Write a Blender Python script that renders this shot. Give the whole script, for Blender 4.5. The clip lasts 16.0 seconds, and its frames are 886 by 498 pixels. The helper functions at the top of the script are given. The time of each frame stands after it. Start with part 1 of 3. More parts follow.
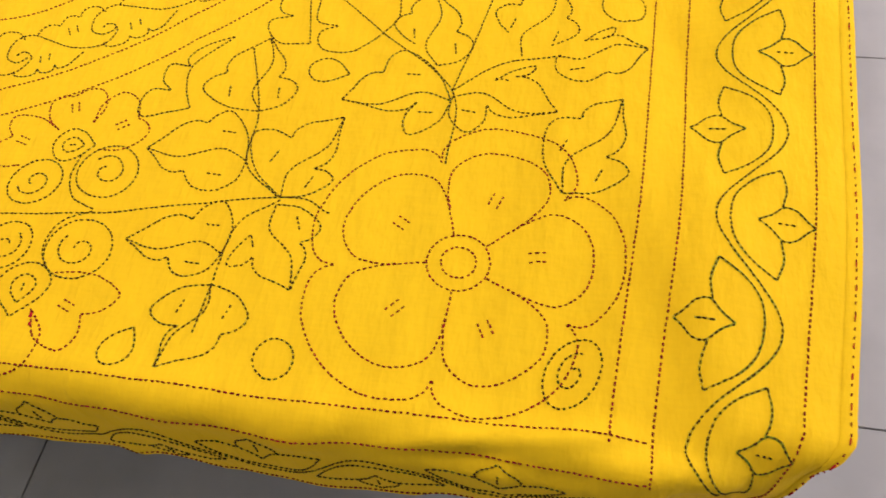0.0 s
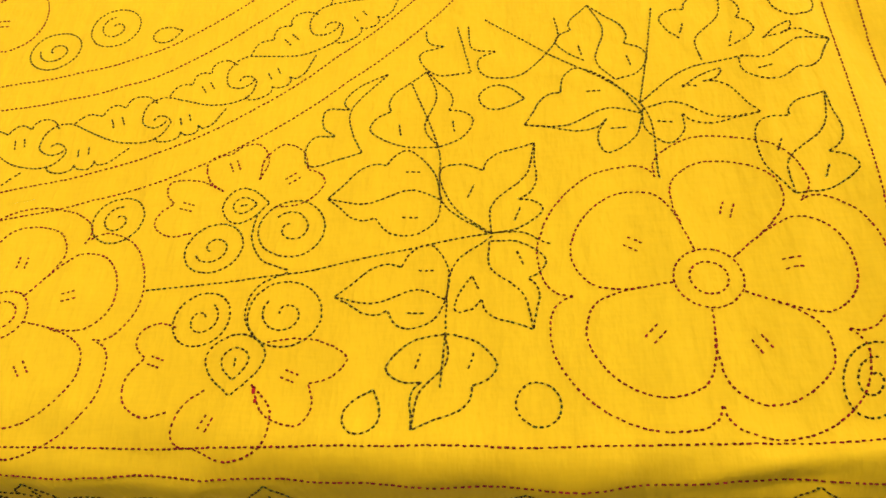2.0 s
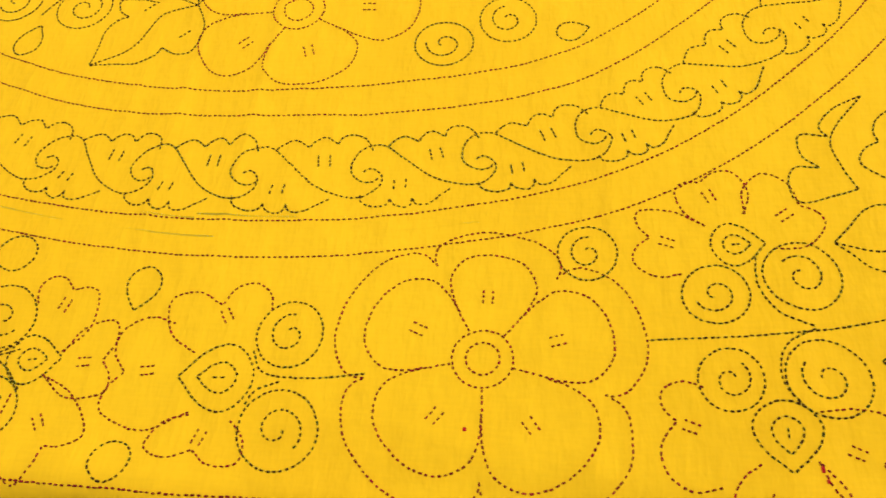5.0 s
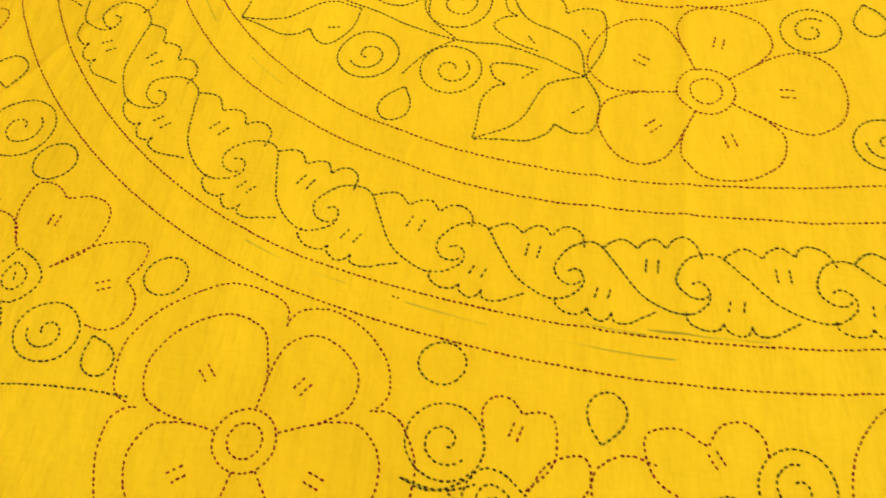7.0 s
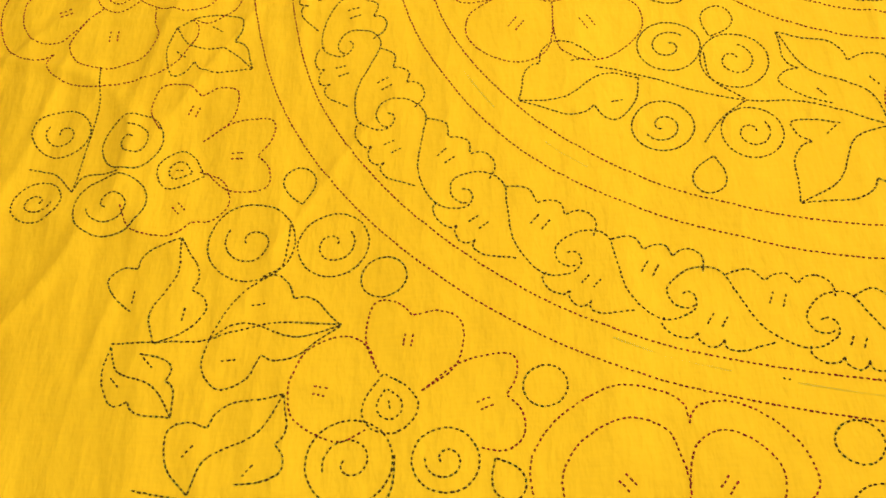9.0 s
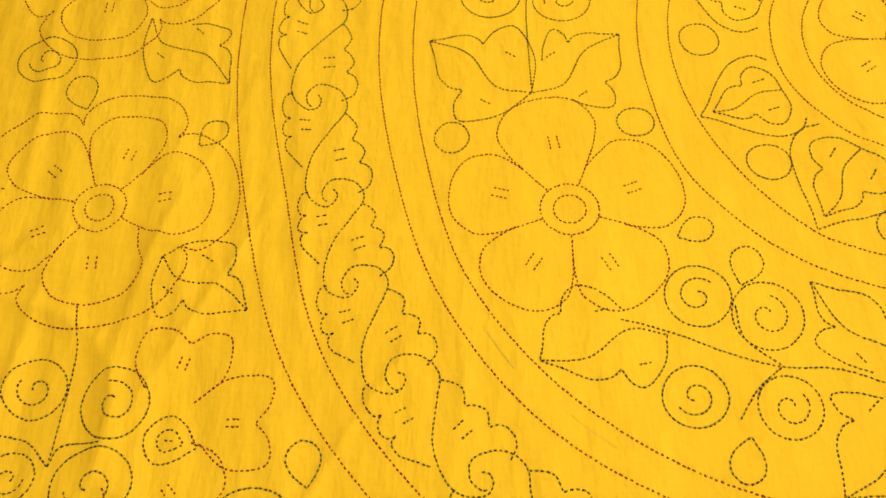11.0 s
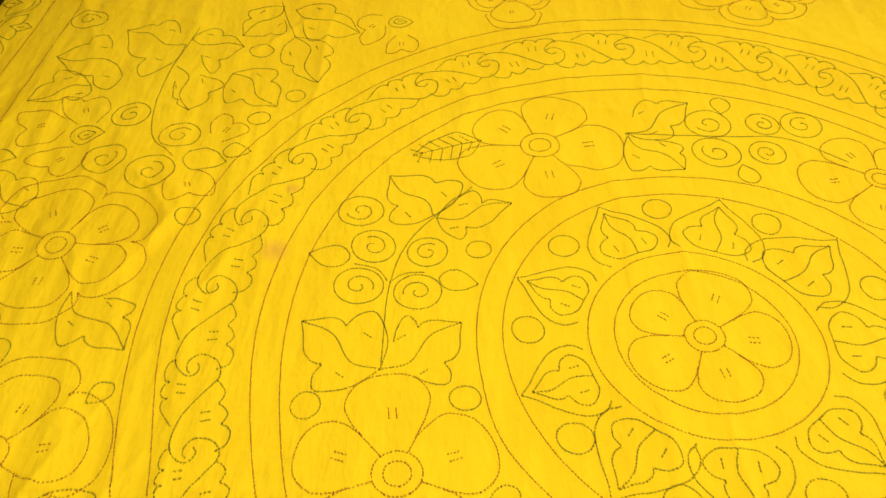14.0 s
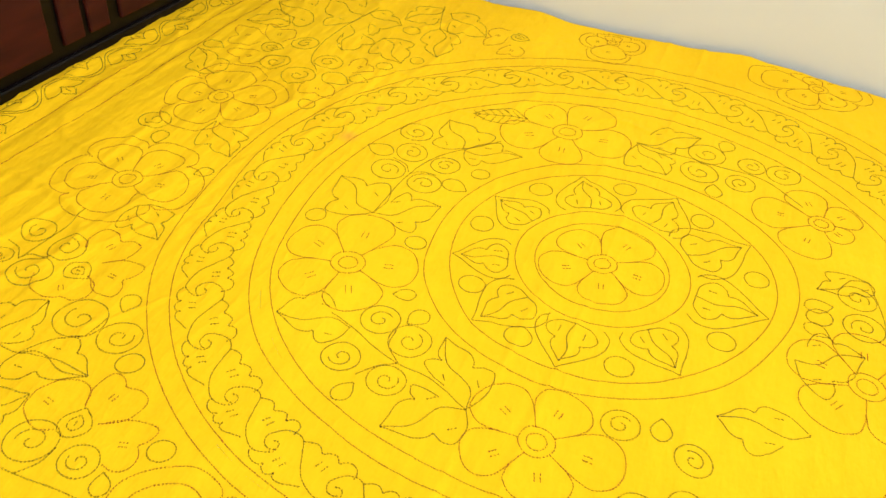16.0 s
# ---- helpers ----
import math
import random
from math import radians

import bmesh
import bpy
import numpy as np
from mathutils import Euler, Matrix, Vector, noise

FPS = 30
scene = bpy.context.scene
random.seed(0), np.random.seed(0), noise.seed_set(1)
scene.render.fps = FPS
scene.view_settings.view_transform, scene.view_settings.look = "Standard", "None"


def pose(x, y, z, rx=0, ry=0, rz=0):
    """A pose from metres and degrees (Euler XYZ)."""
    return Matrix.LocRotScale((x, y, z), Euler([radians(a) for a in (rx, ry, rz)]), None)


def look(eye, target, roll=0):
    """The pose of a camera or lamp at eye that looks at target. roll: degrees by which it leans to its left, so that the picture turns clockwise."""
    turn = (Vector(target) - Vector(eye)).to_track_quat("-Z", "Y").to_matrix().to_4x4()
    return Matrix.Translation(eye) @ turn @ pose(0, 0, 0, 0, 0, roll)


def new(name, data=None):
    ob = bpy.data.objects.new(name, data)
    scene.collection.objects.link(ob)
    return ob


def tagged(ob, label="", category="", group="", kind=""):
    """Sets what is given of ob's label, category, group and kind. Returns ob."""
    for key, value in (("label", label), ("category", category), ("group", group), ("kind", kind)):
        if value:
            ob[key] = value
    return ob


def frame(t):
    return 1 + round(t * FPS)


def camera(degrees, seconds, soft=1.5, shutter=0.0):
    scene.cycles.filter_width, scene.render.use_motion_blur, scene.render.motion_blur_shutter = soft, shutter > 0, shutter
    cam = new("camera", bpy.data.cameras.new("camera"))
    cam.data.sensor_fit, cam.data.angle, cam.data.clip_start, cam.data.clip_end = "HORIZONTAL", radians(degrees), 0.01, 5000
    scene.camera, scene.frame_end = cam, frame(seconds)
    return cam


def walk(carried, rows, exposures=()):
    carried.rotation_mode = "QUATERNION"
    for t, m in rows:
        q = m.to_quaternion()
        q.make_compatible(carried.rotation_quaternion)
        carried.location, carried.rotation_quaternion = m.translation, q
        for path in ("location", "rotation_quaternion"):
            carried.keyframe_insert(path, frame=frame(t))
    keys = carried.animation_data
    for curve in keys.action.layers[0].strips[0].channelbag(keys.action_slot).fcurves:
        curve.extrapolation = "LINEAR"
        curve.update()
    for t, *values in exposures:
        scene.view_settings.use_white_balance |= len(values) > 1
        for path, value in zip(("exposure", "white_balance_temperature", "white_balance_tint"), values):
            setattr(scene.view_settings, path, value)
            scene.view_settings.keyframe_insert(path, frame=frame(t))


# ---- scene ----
import itertools

cam = camera(57.0, 16.0, shutter=0.25)
PATH = [
    (0, (0.154, 0.065, 0.453), (-0.212, 1.074, -1.235), -10.9),
    (0.5, (0.103, 0.059, 0.449), (-0.264, 1.122, -1.205), -10.8),
    (1, (0.044, 0.063, 0.444), (-0.245, 1.167, -1.198), -11.2),
    (1.5, (0.007, 0.06, 0.443), (-0.274, 1.159, -1.205), -13.1),
    (2, (-0.02, 0.059, 0.442), (-0.309, 1.152, -1.207), -13.5),
    (2.5, (-0.053, 0.05, 0.447), (-0.35, 1.134, -1.207), -13.0),
    (3, (-0.109, 0.071, 0.439), (-0.434, 1.157, -1.21), -11.5),
    (3.5, (-0.163, 0.101, 0.438), (-0.501, 1.114, -1.253), -14.3),
    (4, (-0.22, 0.121, 0.439), (-0.577, 1.072, -1.284), -15.3),
    (4.2, (-0.247, 0.126, 0.447), (-0.596, 1.072, -1.28), -15.5),
    (6.3, (-0.568, 0.111, 0.479), (-0.717, 1.091, -1.258), -5.0),
    (6.5, (-0.606, 0.128, 0.479), (-0.772, 1.102, -1.26), -4.8),
    (7, (-0.683, 0.184, 0.474), (-0.907, 1.15, -1.263), -5.9),
    (7.5, (-0.74, 0.213, 0.472), (-0.966, 1.171, -1.269), -5.4),
    (8, (-0.833, 0.221, 0.49), (-1.031, 1.177, -1.255), -7.5),
    (8.2, (-0.865, 0.219, 0.497), (-1.058, 1.177, -1.249), -9.0),
    (10.3, (-0.991, 0.35, 0.57), (-1.058, 1.239, -1.22), -5.8),
    (10.5, (-0.991, 0.381, 0.575), (-1.047, 1.282, -1.21), -5.1),
    (11, (-0.989, 0.44, 0.577), (-1.045, 1.358, -1.199), -4.4),
    (11.5, (-0.982, 0.482, 0.587), (-1.046, 1.41, -1.184), -4.1),
    (12, (-0.969, 0.529, 0.598), (-1.01, 1.504, -1.148), -2.5),
    (12.5, (-0.938, 0.571, 0.614), (-0.969, 1.604, -1.098), -1.9),
    (13, (-0.9, 0.583, 0.625), (-0.92, 1.701, -1.033), -1.5),
    (13.5, (-0.874, 0.533, 0.659), (-0.874, 1.827, -0.866), -0.5),
    (14, (-0.855, 0.385, 0.676), (-0.88, 1.805, -0.732), 0.0),
    (14.5, (-0.795, 0.235, 0.691), (-0.92, 1.727, -0.635), 0.3),
    (15, (-0.698, 0.164, 0.726), (-1.041, 1.68, -0.533), -0.1),
    (15.2, (-0.632, 0.127, 0.701), (-1.057, 1.678, -0.531), 1.2),
    (15.5, (-0.574, 0.083, 0.684), (-1.049, 1.599, -0.514), 4.2),
    (16, (-0.479, 0.017, 0.730), (-1.022, 1.444, -0.502), 5.0),
]
walk(cam, [(t, look(eye, target, roll)) for t, eye, target, roll in PATH],
     [(0, -0.37, 6500, 28), (4, -0.41, 6500, 27), (6.5, -0.47, 6500, 24), (7, -0.47, 6500, 18), (8.2, -0.43, 6500, 27), (10.5, -0.44, 6500, 36), (12.5, -0.47, 6500, 30), (13, -0.41, 6500, 20), (14, -0.29, 6500, 7), (14.5, -0.26, 6500, 14), (15, -0.19, 6500, 24), (15.5, -0.18, 6500, 26), (16, -0.15, 6500, 12)])

# ---- light and exposure ----
world = bpy.data.worlds.new("world")
scene.world = world
world.use_nodes = True
wn, wl = world.node_tree.nodes, world.node_tree.links
sky = wn.new("ShaderNodeTexSky")
sky.sky_type, sky.sun_disc, sky.sun_elevation, sky.sun_rotation = "NISHITA", False, radians(40), radians(90)
wl.new(sky.outputs[0], wn["Background"].inputs[0])
wn["Background"].inputs[1].default_value = 0.12


def area_lamp(name, eye, target, sx, sy, watts, colour):
    data = bpy.data.lights.new(name, "AREA")
    data.shape, data.size, data.size_y, data.energy, data.color = "RECTANGLE", sx, sy, watts, colour
    ob = new(name, data)
    ob.matrix_world = look(eye, target)
    return ob


# unseen lamp added beyond the foot end for raking light from that side
area_lamp("foot_side_fill", (2.25, 1.05, 0.75), (-0.6, 1.0, 0.0), 1.2, 1.3, 50, (1.0, 0.97, 0.93))
# added overhead fill, placed to balance brightness; no fitting is known here
area_lamp("overhead_fill", (-0.82, 0.60, 2.0), (-0.82, 0.85, 0.0), 1.2, 0.3, 36, (1.0, 0.95, 0.88))


# ---- materials ----
def shader(name, rough=0.6, metal=0.0):
    m = bpy.data.materials.new(name)
    m.use_nodes = True
    nt = m.node_tree
    p = nt.nodes["Principled BSDF"]
    p.inputs["Roughness"].default_value, p.inputs["Metallic"].default_value = rough, metal
    return m, nt, p


def noise_node(nt, scale, detail=3.0, stretch=(1, 1, 1)):
    tc, mp, nz = nt.nodes.new("ShaderNodeTexCoord"), nt.nodes.new("ShaderNodeMapping"), nt.nodes.new("ShaderNodeTexNoise")
    mp.inputs["Scale"].default_value = stretch
    nz.inputs["Scale"].default_value, nz.inputs["Detail"].default_value = scale, detail
    nt.links.new(tc.outputs["Object"], mp.inputs["Vector"])
    nt.links.new(mp.outputs[0], nz.inputs["Vector"])
    return nz


def ramp(nt, source, stops):
    r = nt.nodes.new("ShaderNodeValToRGB")
    while len(r.color_ramp.elements) < len(stops):
        r.color_ramp.elements.new(0.5)
    for e, (at, col) in zip(r.color_ramp.elements, stops):
        e.position, e.color = at, (*col, 1)
    nt.links.new(source, r.inputs[0])
    return r


def mix(nt, a, b, factor, mode="MIX"):
    n = nt.nodes.new("ShaderNodeMix")
    n.data_type, n.blend_type = "RGBA", mode
    for value, i in ((factor, 0), (a, 6), (b, 7)):
        if hasattr(value, "is_output"):
            nt.links.new(value, n.inputs[i])
        else:
            n.inputs[i].default_value = value
    return n.outputs[2]


def bump(nt, p, source, strength, distance, before=None):
    b = nt.nodes.new("ShaderNodeBump")
    b.inputs["Strength"].default_value, b.inputs["Distance"].default_value = strength, distance
    nt.links.new(source, b.inputs["Height"])
    if before:
        nt.links.new(before.outputs[0], b.inputs["Normal"])
    nt.links.new(b.outputs[0], p.inputs["Normal"])
    return b


def cotton():
    m, nt, p = shader("yellow cotton", 0.85)
    large, slub, warp = noise_node(nt, 5, 4), noise_node(nt, 60, 3, (8, 1, 1)), noise_node(nt, 60, 3, (1, 8, 1))
    base = ramp(nt, large.outputs[0], [(0.3, (0.83, 0.505, 0.003)), (0.7, (0.88, 0.56, 0.005))])
    threads = mix(nt, slub.outputs[0], warp.outputs[0], 0.5)
    weave = ramp(nt, threads, [(0.36, (0.955, 0.945, 0.9)), (0.62, (1, 1, 1))])
    col = mix(nt, base.outputs[0], weave.outputs[0], 1.0, "MULTIPLY")
    # two faint pink dye marks
    for x, y, r in ((-1.064, 1.06, 0.022), (-1.06, 1.17, 0.012)):
        tc, mp, gr = nt.nodes.new("ShaderNodeTexCoord"), nt.nodes.new("ShaderNodeMapping"), nt.nodes.new("ShaderNodeTexGradient")
        gr.gradient_type = "SPHERICAL"
        mp.inputs["Location"].default_value = (-x / r, -y / r, 0)
        mp.inputs["Scale"].default_value = (1 / r, 1 / r, 1 / r)
        nt.links.new(tc.outputs["Object"], mp.inputs[0])
        nt.links.new(mp.outputs[0], gr.inputs[0])
        f = ramp(nt, gr.outputs[1], [(0, (0, 0, 0)), (0.9, (0.45, 0.45, 0.45))])
        col = mix(nt, col, (0.62, 0.2, 0.05, 1), f.outputs[0])
    nt.links.new(col, p.inputs["Base Color"])
    p.inputs["Specular IOR Level"].default_value = 0.15
    crease = noise_node(nt, 9, 5, (3.0, 1, 1))
    first = bump(nt, p, crease.outputs[0], 0.5, 0.012)
    fine = noise_node(nt, 30, 5, (2.6, 1, 1))
    second = bump(nt, p, fine.outputs[0], 0.45, 0.0045, first)
    # the head end lies more crumpled than the rest
    place, split, span = nt.nodes.new("ShaderNodeTexCoord"), nt.nodes.new("ShaderNodeSeparateXYZ"), nt.nodes.new("ShaderNodeMapRange")
    for i, value in ((1, -0.75), (2, -1.05), (3, 0.45), (4, 0.7)):
        span.inputs[i].default_value = value
    nt.links.new(place.outputs["Object"], split.inputs[0])
    nt.links.new(split.outputs[0], span.inputs[0])
    nt.links.new(span.outputs[0], second.inputs["Strength"])
    bump(nt, p, threads, 0.15, 0.0005, second)
    return m


def thread(name, dark, light):
    m, nt, p = shader(name, 0.9)
    p.inputs["Specular IOR Level"].default_value = 0.08
    g = nt.nodes.new("ShaderNodeNewGeometry")
    r = ramp(nt, g.outputs["Random Per Island"], [(0.0, dark), (0.75, dark), (1.0, light)])
    n = noise_node(nt, 900, 2)
    nt.links.new(mix(nt, r.outputs[0], ramp(nt, n.outputs[0], [(0.3, (0.6, 0.6, 0.6)), (0.7, (1.2, 1.2, 1.2))]).outputs[0], 1.0, "MULTIPLY"), p.inputs["Base Color"])
    bump(nt, p, n.outputs[0], 0.4, 0.0003)
    return m


def ink(name, low, high):
    m, nt, p = shader(name, 0.9)
    p.inputs["Base Color"].default_value = (0.18, 0.26, 0.006, 1)
    n = noise_node(nt, 14, 4)
    r = ramp(nt, n.outputs[0], [(0.42, (low, low, low)), (0.70, (high, high, high))])
    nt.links.new(r.outputs[0], p.inputs["Alpha"])
    return m


def plaster():
    m, nt, p = shader("cream wall paint", 0.8)
    n, f = noise_node(nt, 1.3, 4), noise_node(nt, 120, 3)
    nt.links.new(ramp(nt, n.outputs[0], [(0.3, (0.70, 0.75, 0.745)), (0.7, (0.75, 0.80, 0.795))]).outputs[0], p.inputs["Base Color"])
    bump(nt, p, f.outputs[0], 0.15, 0.001)
    return m


def tile_stone():
    m, nt, p = shader("pale vitrified tile", 0.22)
    info, n = nt.nodes.new("ShaderNodeObjectInfo"), noise_node(nt, 6, 6)
    r = ramp(nt, n.outputs[0], [(0.35, (0.46, 0.45, 0.44)), (0.65, (0.56, 0.55, 0.535))])
    v = ramp(nt, info.outputs["Random"], [(0, (0.93, 0.93, 0.93)), (1, (1, 1, 1))])
    nt.links.new(mix(nt, r.outputs[0], v.outputs[0], 1.0, "MULTIPLY"), p.inputs["Base Color"])
    return m


def varnish(name, dark, light, rough):
    m, nt, p = shader(name, rough)
    p.inputs["Specular IOR Level"].default_value = 0.14
    n, f = noise_node(nt, 7, 5, (1, 1, 6)), noise_node(nt, 60, 3)
    nt.links.new(ramp(nt, n.outputs[0], [(0.35, dark), (0.68, light)]).outputs[0], p.inputs["Base Color"])
    bump(nt, p, f.outputs[0], 0.12, 0.001)
    return m


def plain(name, col, rough):
    m, nt, p = shader(name, rough)
    n = noise_node(nt, 25, 4)
    lo = tuple(c * 0.85 for c in col)
    nt.links.new(ramp(nt, n.outputs[0], [(0.3, lo), (0.7, col)]).outputs[0], p.inputs["Base Color"])
    return m


COTTON, WALL, TILE = cotton(), plaster(), tile_stone()
INK, FRESH = ink("faint tracing ink", 0.02, 0.45), ink("fresh tracing ink", 0.2, 0.8)
MAROON = thread("maroon thread", (0.21, 0.014, 0.012), (0.38, 0.02, 0.02))
GREEN = thread("dark green thread", (0.070, 0.034, 0.008), (0.05, 0.08, 0.008))
RED = thread("red thread", (0.5, 0.02, 0.02), (0.55, 0.04, 0.02))
GROUT, BLACK = plain("grey joint", (0.16, 0.155, 0.15), 0.9), varnish("black lacquered wood", (0.003, 0.002, 0.002), (0.006, 0.004, 0.004), 0.3)
MAHOGANY = varnish("dark mahogany panel", (0.030, 0.0035, 0.002), (0.055, 0.007, 0.004), 0.55)
TICKING = plain("brown mattress ticking", (0.10, 0.035, 0.03), 0.9)


# ---- helpers for meshes ----
def part(name, bm, material, parent=None, label=""):
    me = bpy.data.meshes.new(name)
    bm.to_mesh(me)
    bm.free()
    me.materials.append(material)
    ob = new(name, me)
    if parent:
        ob.parent = parent
    return tagged(ob, label)


def block(a, b, bevel=0.0, segments=2):
    bm = bmesh.new()
    bmesh.ops.create_cube(bm, size=1)
    for v in bm.verts:
        v.co = Vector([(a[i] + b[i]) / 2 + v.co[i] * (b[i] - a[i]) for i in range(3)])
    if bevel:
        bmesh.ops.bevel(bm, geom=bm.edges[:], offset=bevel, segments=segments, affect="EDGES", profile=0.5)
    return bm


def thing(name, label, category, at=(0, 0, 0), group="", kind=""):
    ob = new(name)
    ob.location = at
    return tagged(ob, label, category, group, kind)


# ---- the room ----
FLOOR_Z = -0.51
X0, X1, Y0, Y1, TOP = -1.86, 2.3, -2.4, 1.757, 2.1
tagged(part("wall_north", block((X0 - 0.1, Y1, FLOOR_Z - 0.1), (X1 + 0.1, Y1 + 0.12, TOP)), WALL), "cream painted wall along the bed", "wall", kind="structure")
tagged(part("wall_west", block((X0 - 0.12, Y0, FLOOR_Z - 0.1), (X0, Y1, TOP)), WALL), "cream painted wall behind the headboard", "wall", kind="structure")
tagged(part("wall_south", block((X0 - 0.1, Y0 - 0.12, FLOOR_Z - 0.1), (X1 + 0.1, Y0, TOP)), WALL), "plain cream painted wall", "wall", kind="structure")
# unseen wall in four pieces; the gap is added to let sky light in
east = bmesh.new()
for a, b in (((X1, Y0, FLOOR_Z - 0.1), (X1 + 0.12, 0.45, TOP)), ((X1, 1.65, FLOOR_Z - 0.1), (X1 + 0.12, Y1, TOP)), ((X1, 0.45, FLOOR_Z - 0.1), (X1 + 0.12, 1.65, 0.1)), ((X1, 0.45, 1.4), (X1 + 0.12, 1.65, TOP))):
    piece = block(a, b)
    me = bpy.data.meshes.new("piece")
    piece.to_mesh(me)
    east.from_mesh(me)
    piece.free()
tagged(part("wall_east", east, WALL), "plain cream painted wall with an opening added for light", "wall", kind="structure")
tagged(part("ceiling", block((X0 - 0.1, Y0 - 0.1, TOP), (X1 + 0.1, Y1 + 0.1, TOP + 0.1)), WALL), "plain cream ceiling", "ceiling", kind="structure")
floor = tagged(part("floor", block((X0 - 0.1, Y0 - 0.1, FLOOR_Z - 0.1), (X1 + 0.1, Y1 + 0.1, FLOOR_Z - 0.004)), GROUT), "pale vitrified floor tiles with thin dark joints", "floor", kind="structure")

# ---- the bed ----
bed = thing("bed", "dark wooden bed with panelled headboard against a cream wall", "bed", (0, 0, 0))
part("side_rail", block((-1.637, 0.275, -0.33), (0.29, 0.305, -0.2), 0.006), BLACK, bed)
part("side_rail", block((-1.637, 1.70, -0.33), (0.29, 1.73, -0.2), 0.006), BLACK, bed)
part("foot_rail", block((0.275, 0.275, -0.33), (0.30, 1.73, -0.19), 0.006), BLACK, bed)
part("base_board", block((-1.637, 0.30, -0.22), (0.28, 1.70, -0.2), 0.003), BLACK, bed)
for x in (-1.64, 0.25):
    for y in (0.29, 1.68):
        part("leg", block((x, y, FLOOR_Z), (x + 0.05, y + 0.05, -0.31), 0.005), BLACK, bed)
HX = -1.638
head = part("headboard", block((HX - 0.06, 0.2, FLOOR_Z), (HX, 1.745, 0.78), 0.008), BLACK, bed, "dark mahogany headboard with raised panels")
part("lower_rail", block((HX - 0.002, 0.21, -0.05), (HX + 0.010, 1.74, 0.012), 0.005, 3), BLACK, head, "glossy black rail")
for row in range(3):
    z = 0.034 + row * 0.235
    for dz in (0.190, 0.203):
        part("groove_strip", block((HX - 0.002, 0.23, z + dz), (HX + 0.004, 1.72, z + dz + 0.006), 0.002), BLACK, head)
    y, turn = 0.235, row
    while y < 1.69:
        w = min((0.135, 0.052, 0.052)[turn % 3], 1.72 - y)
        part("panel", block((HX - 0.002, y, z), (HX + 0.008, y + w, z + 0.175), 0.004), MAHOGANY, head)
        y += w + (0.030, 0.014, 0.030)[turn % 3]
        turn += 1

mattress = part("mattress", block((-1.632, 0.262, -0.2), (0.296, 1.742, -0.016), 0.025, 3), TICKING)
tagged(mattress, "brown mattress almost hidden under the yellow bedspread", "mattress")

# ---- the bedspread ----
EDGE, BEND, SIDE = 0.219, 0.022, 0.318
HEM, LEFT, FAR = 0.090, -1.630, 1.742


def wave(x, y, z=0.0):
    return noise.noise(Vector((x, y, z)))


def relief(u, v):
    """Height of the cloth's folds over the mattress at the sheet place (u, v)."""
    k = 0.0022 * wave(u * 3.1, v * 3.3) + 0.0009 * wave(u * 11, v * 7, 3)
    left = max(0.0, min(1.0, (-0.95 - u) / 0.25)) * (0.78 - 0.35 * max(0.0, min(1.0, (v - 1.1) / 0.4)))
    k += left * 0.0060 * wave(u * 17 + v * 1.7, v * 1.9, 5) + left * 0.0044 * wave(u * 52 + v * 5, v * 5.5, 8)
    k += (1 - left) * 0.0011 * wave(u * 30, v * 3.0, 9)
    for at, deep in ((-0.585, 0.0022), (-0.652, 0.0016), (-0.69, 0.0012), (-1.12, 0.0018), (0.115, 0.0012)):
        d = (u - at - 0.012 * wave(v * 1.6, at * 7)) / 0.0055
        if abs(d) < 4:
            k += deep * math.exp(-d * d) * (0.6 + 0.8 * wave(v * 5, at))
    # a fold that runs across the head half of the sheet
    d = (v - 0.752 - 0.004 * wave(u * 3, 8)) / 0.006
    if u < -0.75 and abs(d) < 4:
        k += 0.0012 * math.exp(-d * d) * min(1.0, (-0.75 - u) / 0.15)
    # fine crumples: thin ridges that run mostly along the bed's width
    for i, (fu, fv, skew) in enumerate(((7.0, 2.2, 2.0), (10.0, 3.0, -3.5), (5.0, 6.0, 4.0))):
        w = abs(wave(u * fu + v * skew, v * fv - u * 1.3, 20 + i * 3))
        if w < 0.16:
            patch = max(0.0, wave(u * 2.3 + i, v * 2.6, 31 + i) + 0.18 + 0.35 * left)
            k += (0.0030 + 0.0034 * left) * patch * (1 - w / 0.16) ** 2
    # slack folds along the near edge and by the foot corner
    near = math.exp(-(((v - 0.205) / 0.030) ** 2))
    k += near * (0.012 * wave(u * 5 + v * 12, v * 16, 2) + 0.005 * wave(u * 19 - v * 12, v * 10, 6))
    foot = math.exp(-(((u - 0.215) / 0.055) ** 2))
    k += foot * (0.016 * wave(u * 13 + v * 3 + 2, v * 4.5, 4) + 0.006 * wave(u * 24 + v * 9, v * 7, 14))
    if 0.02 < u < 0.21:
        # one long slack fold that runs out to the corner
        d = (v - 0.200 - (u - 0.06) * 0.20) / 0.008
        if abs(d) < 4:
            k += 0.0055 * math.exp(-d * d) * min(1.0, (u - 0.02) / 0.06, (0.21 - u) / 0.03)
    far = max(0.0, (v - 1.60) / 0.14)
    k += far * far * (0.016 * wave(u * 3.6, 1.7, 7) + 0.006 * wave(u * 11, 2.2, 1))
    side = max(0.0, (u - 0.285) / 0.033)
    k -= side * side * 0.006
    tuck = max(0.0, (-1.585 - u) / 0.05)
    return k - tuck * tuck * 0.008


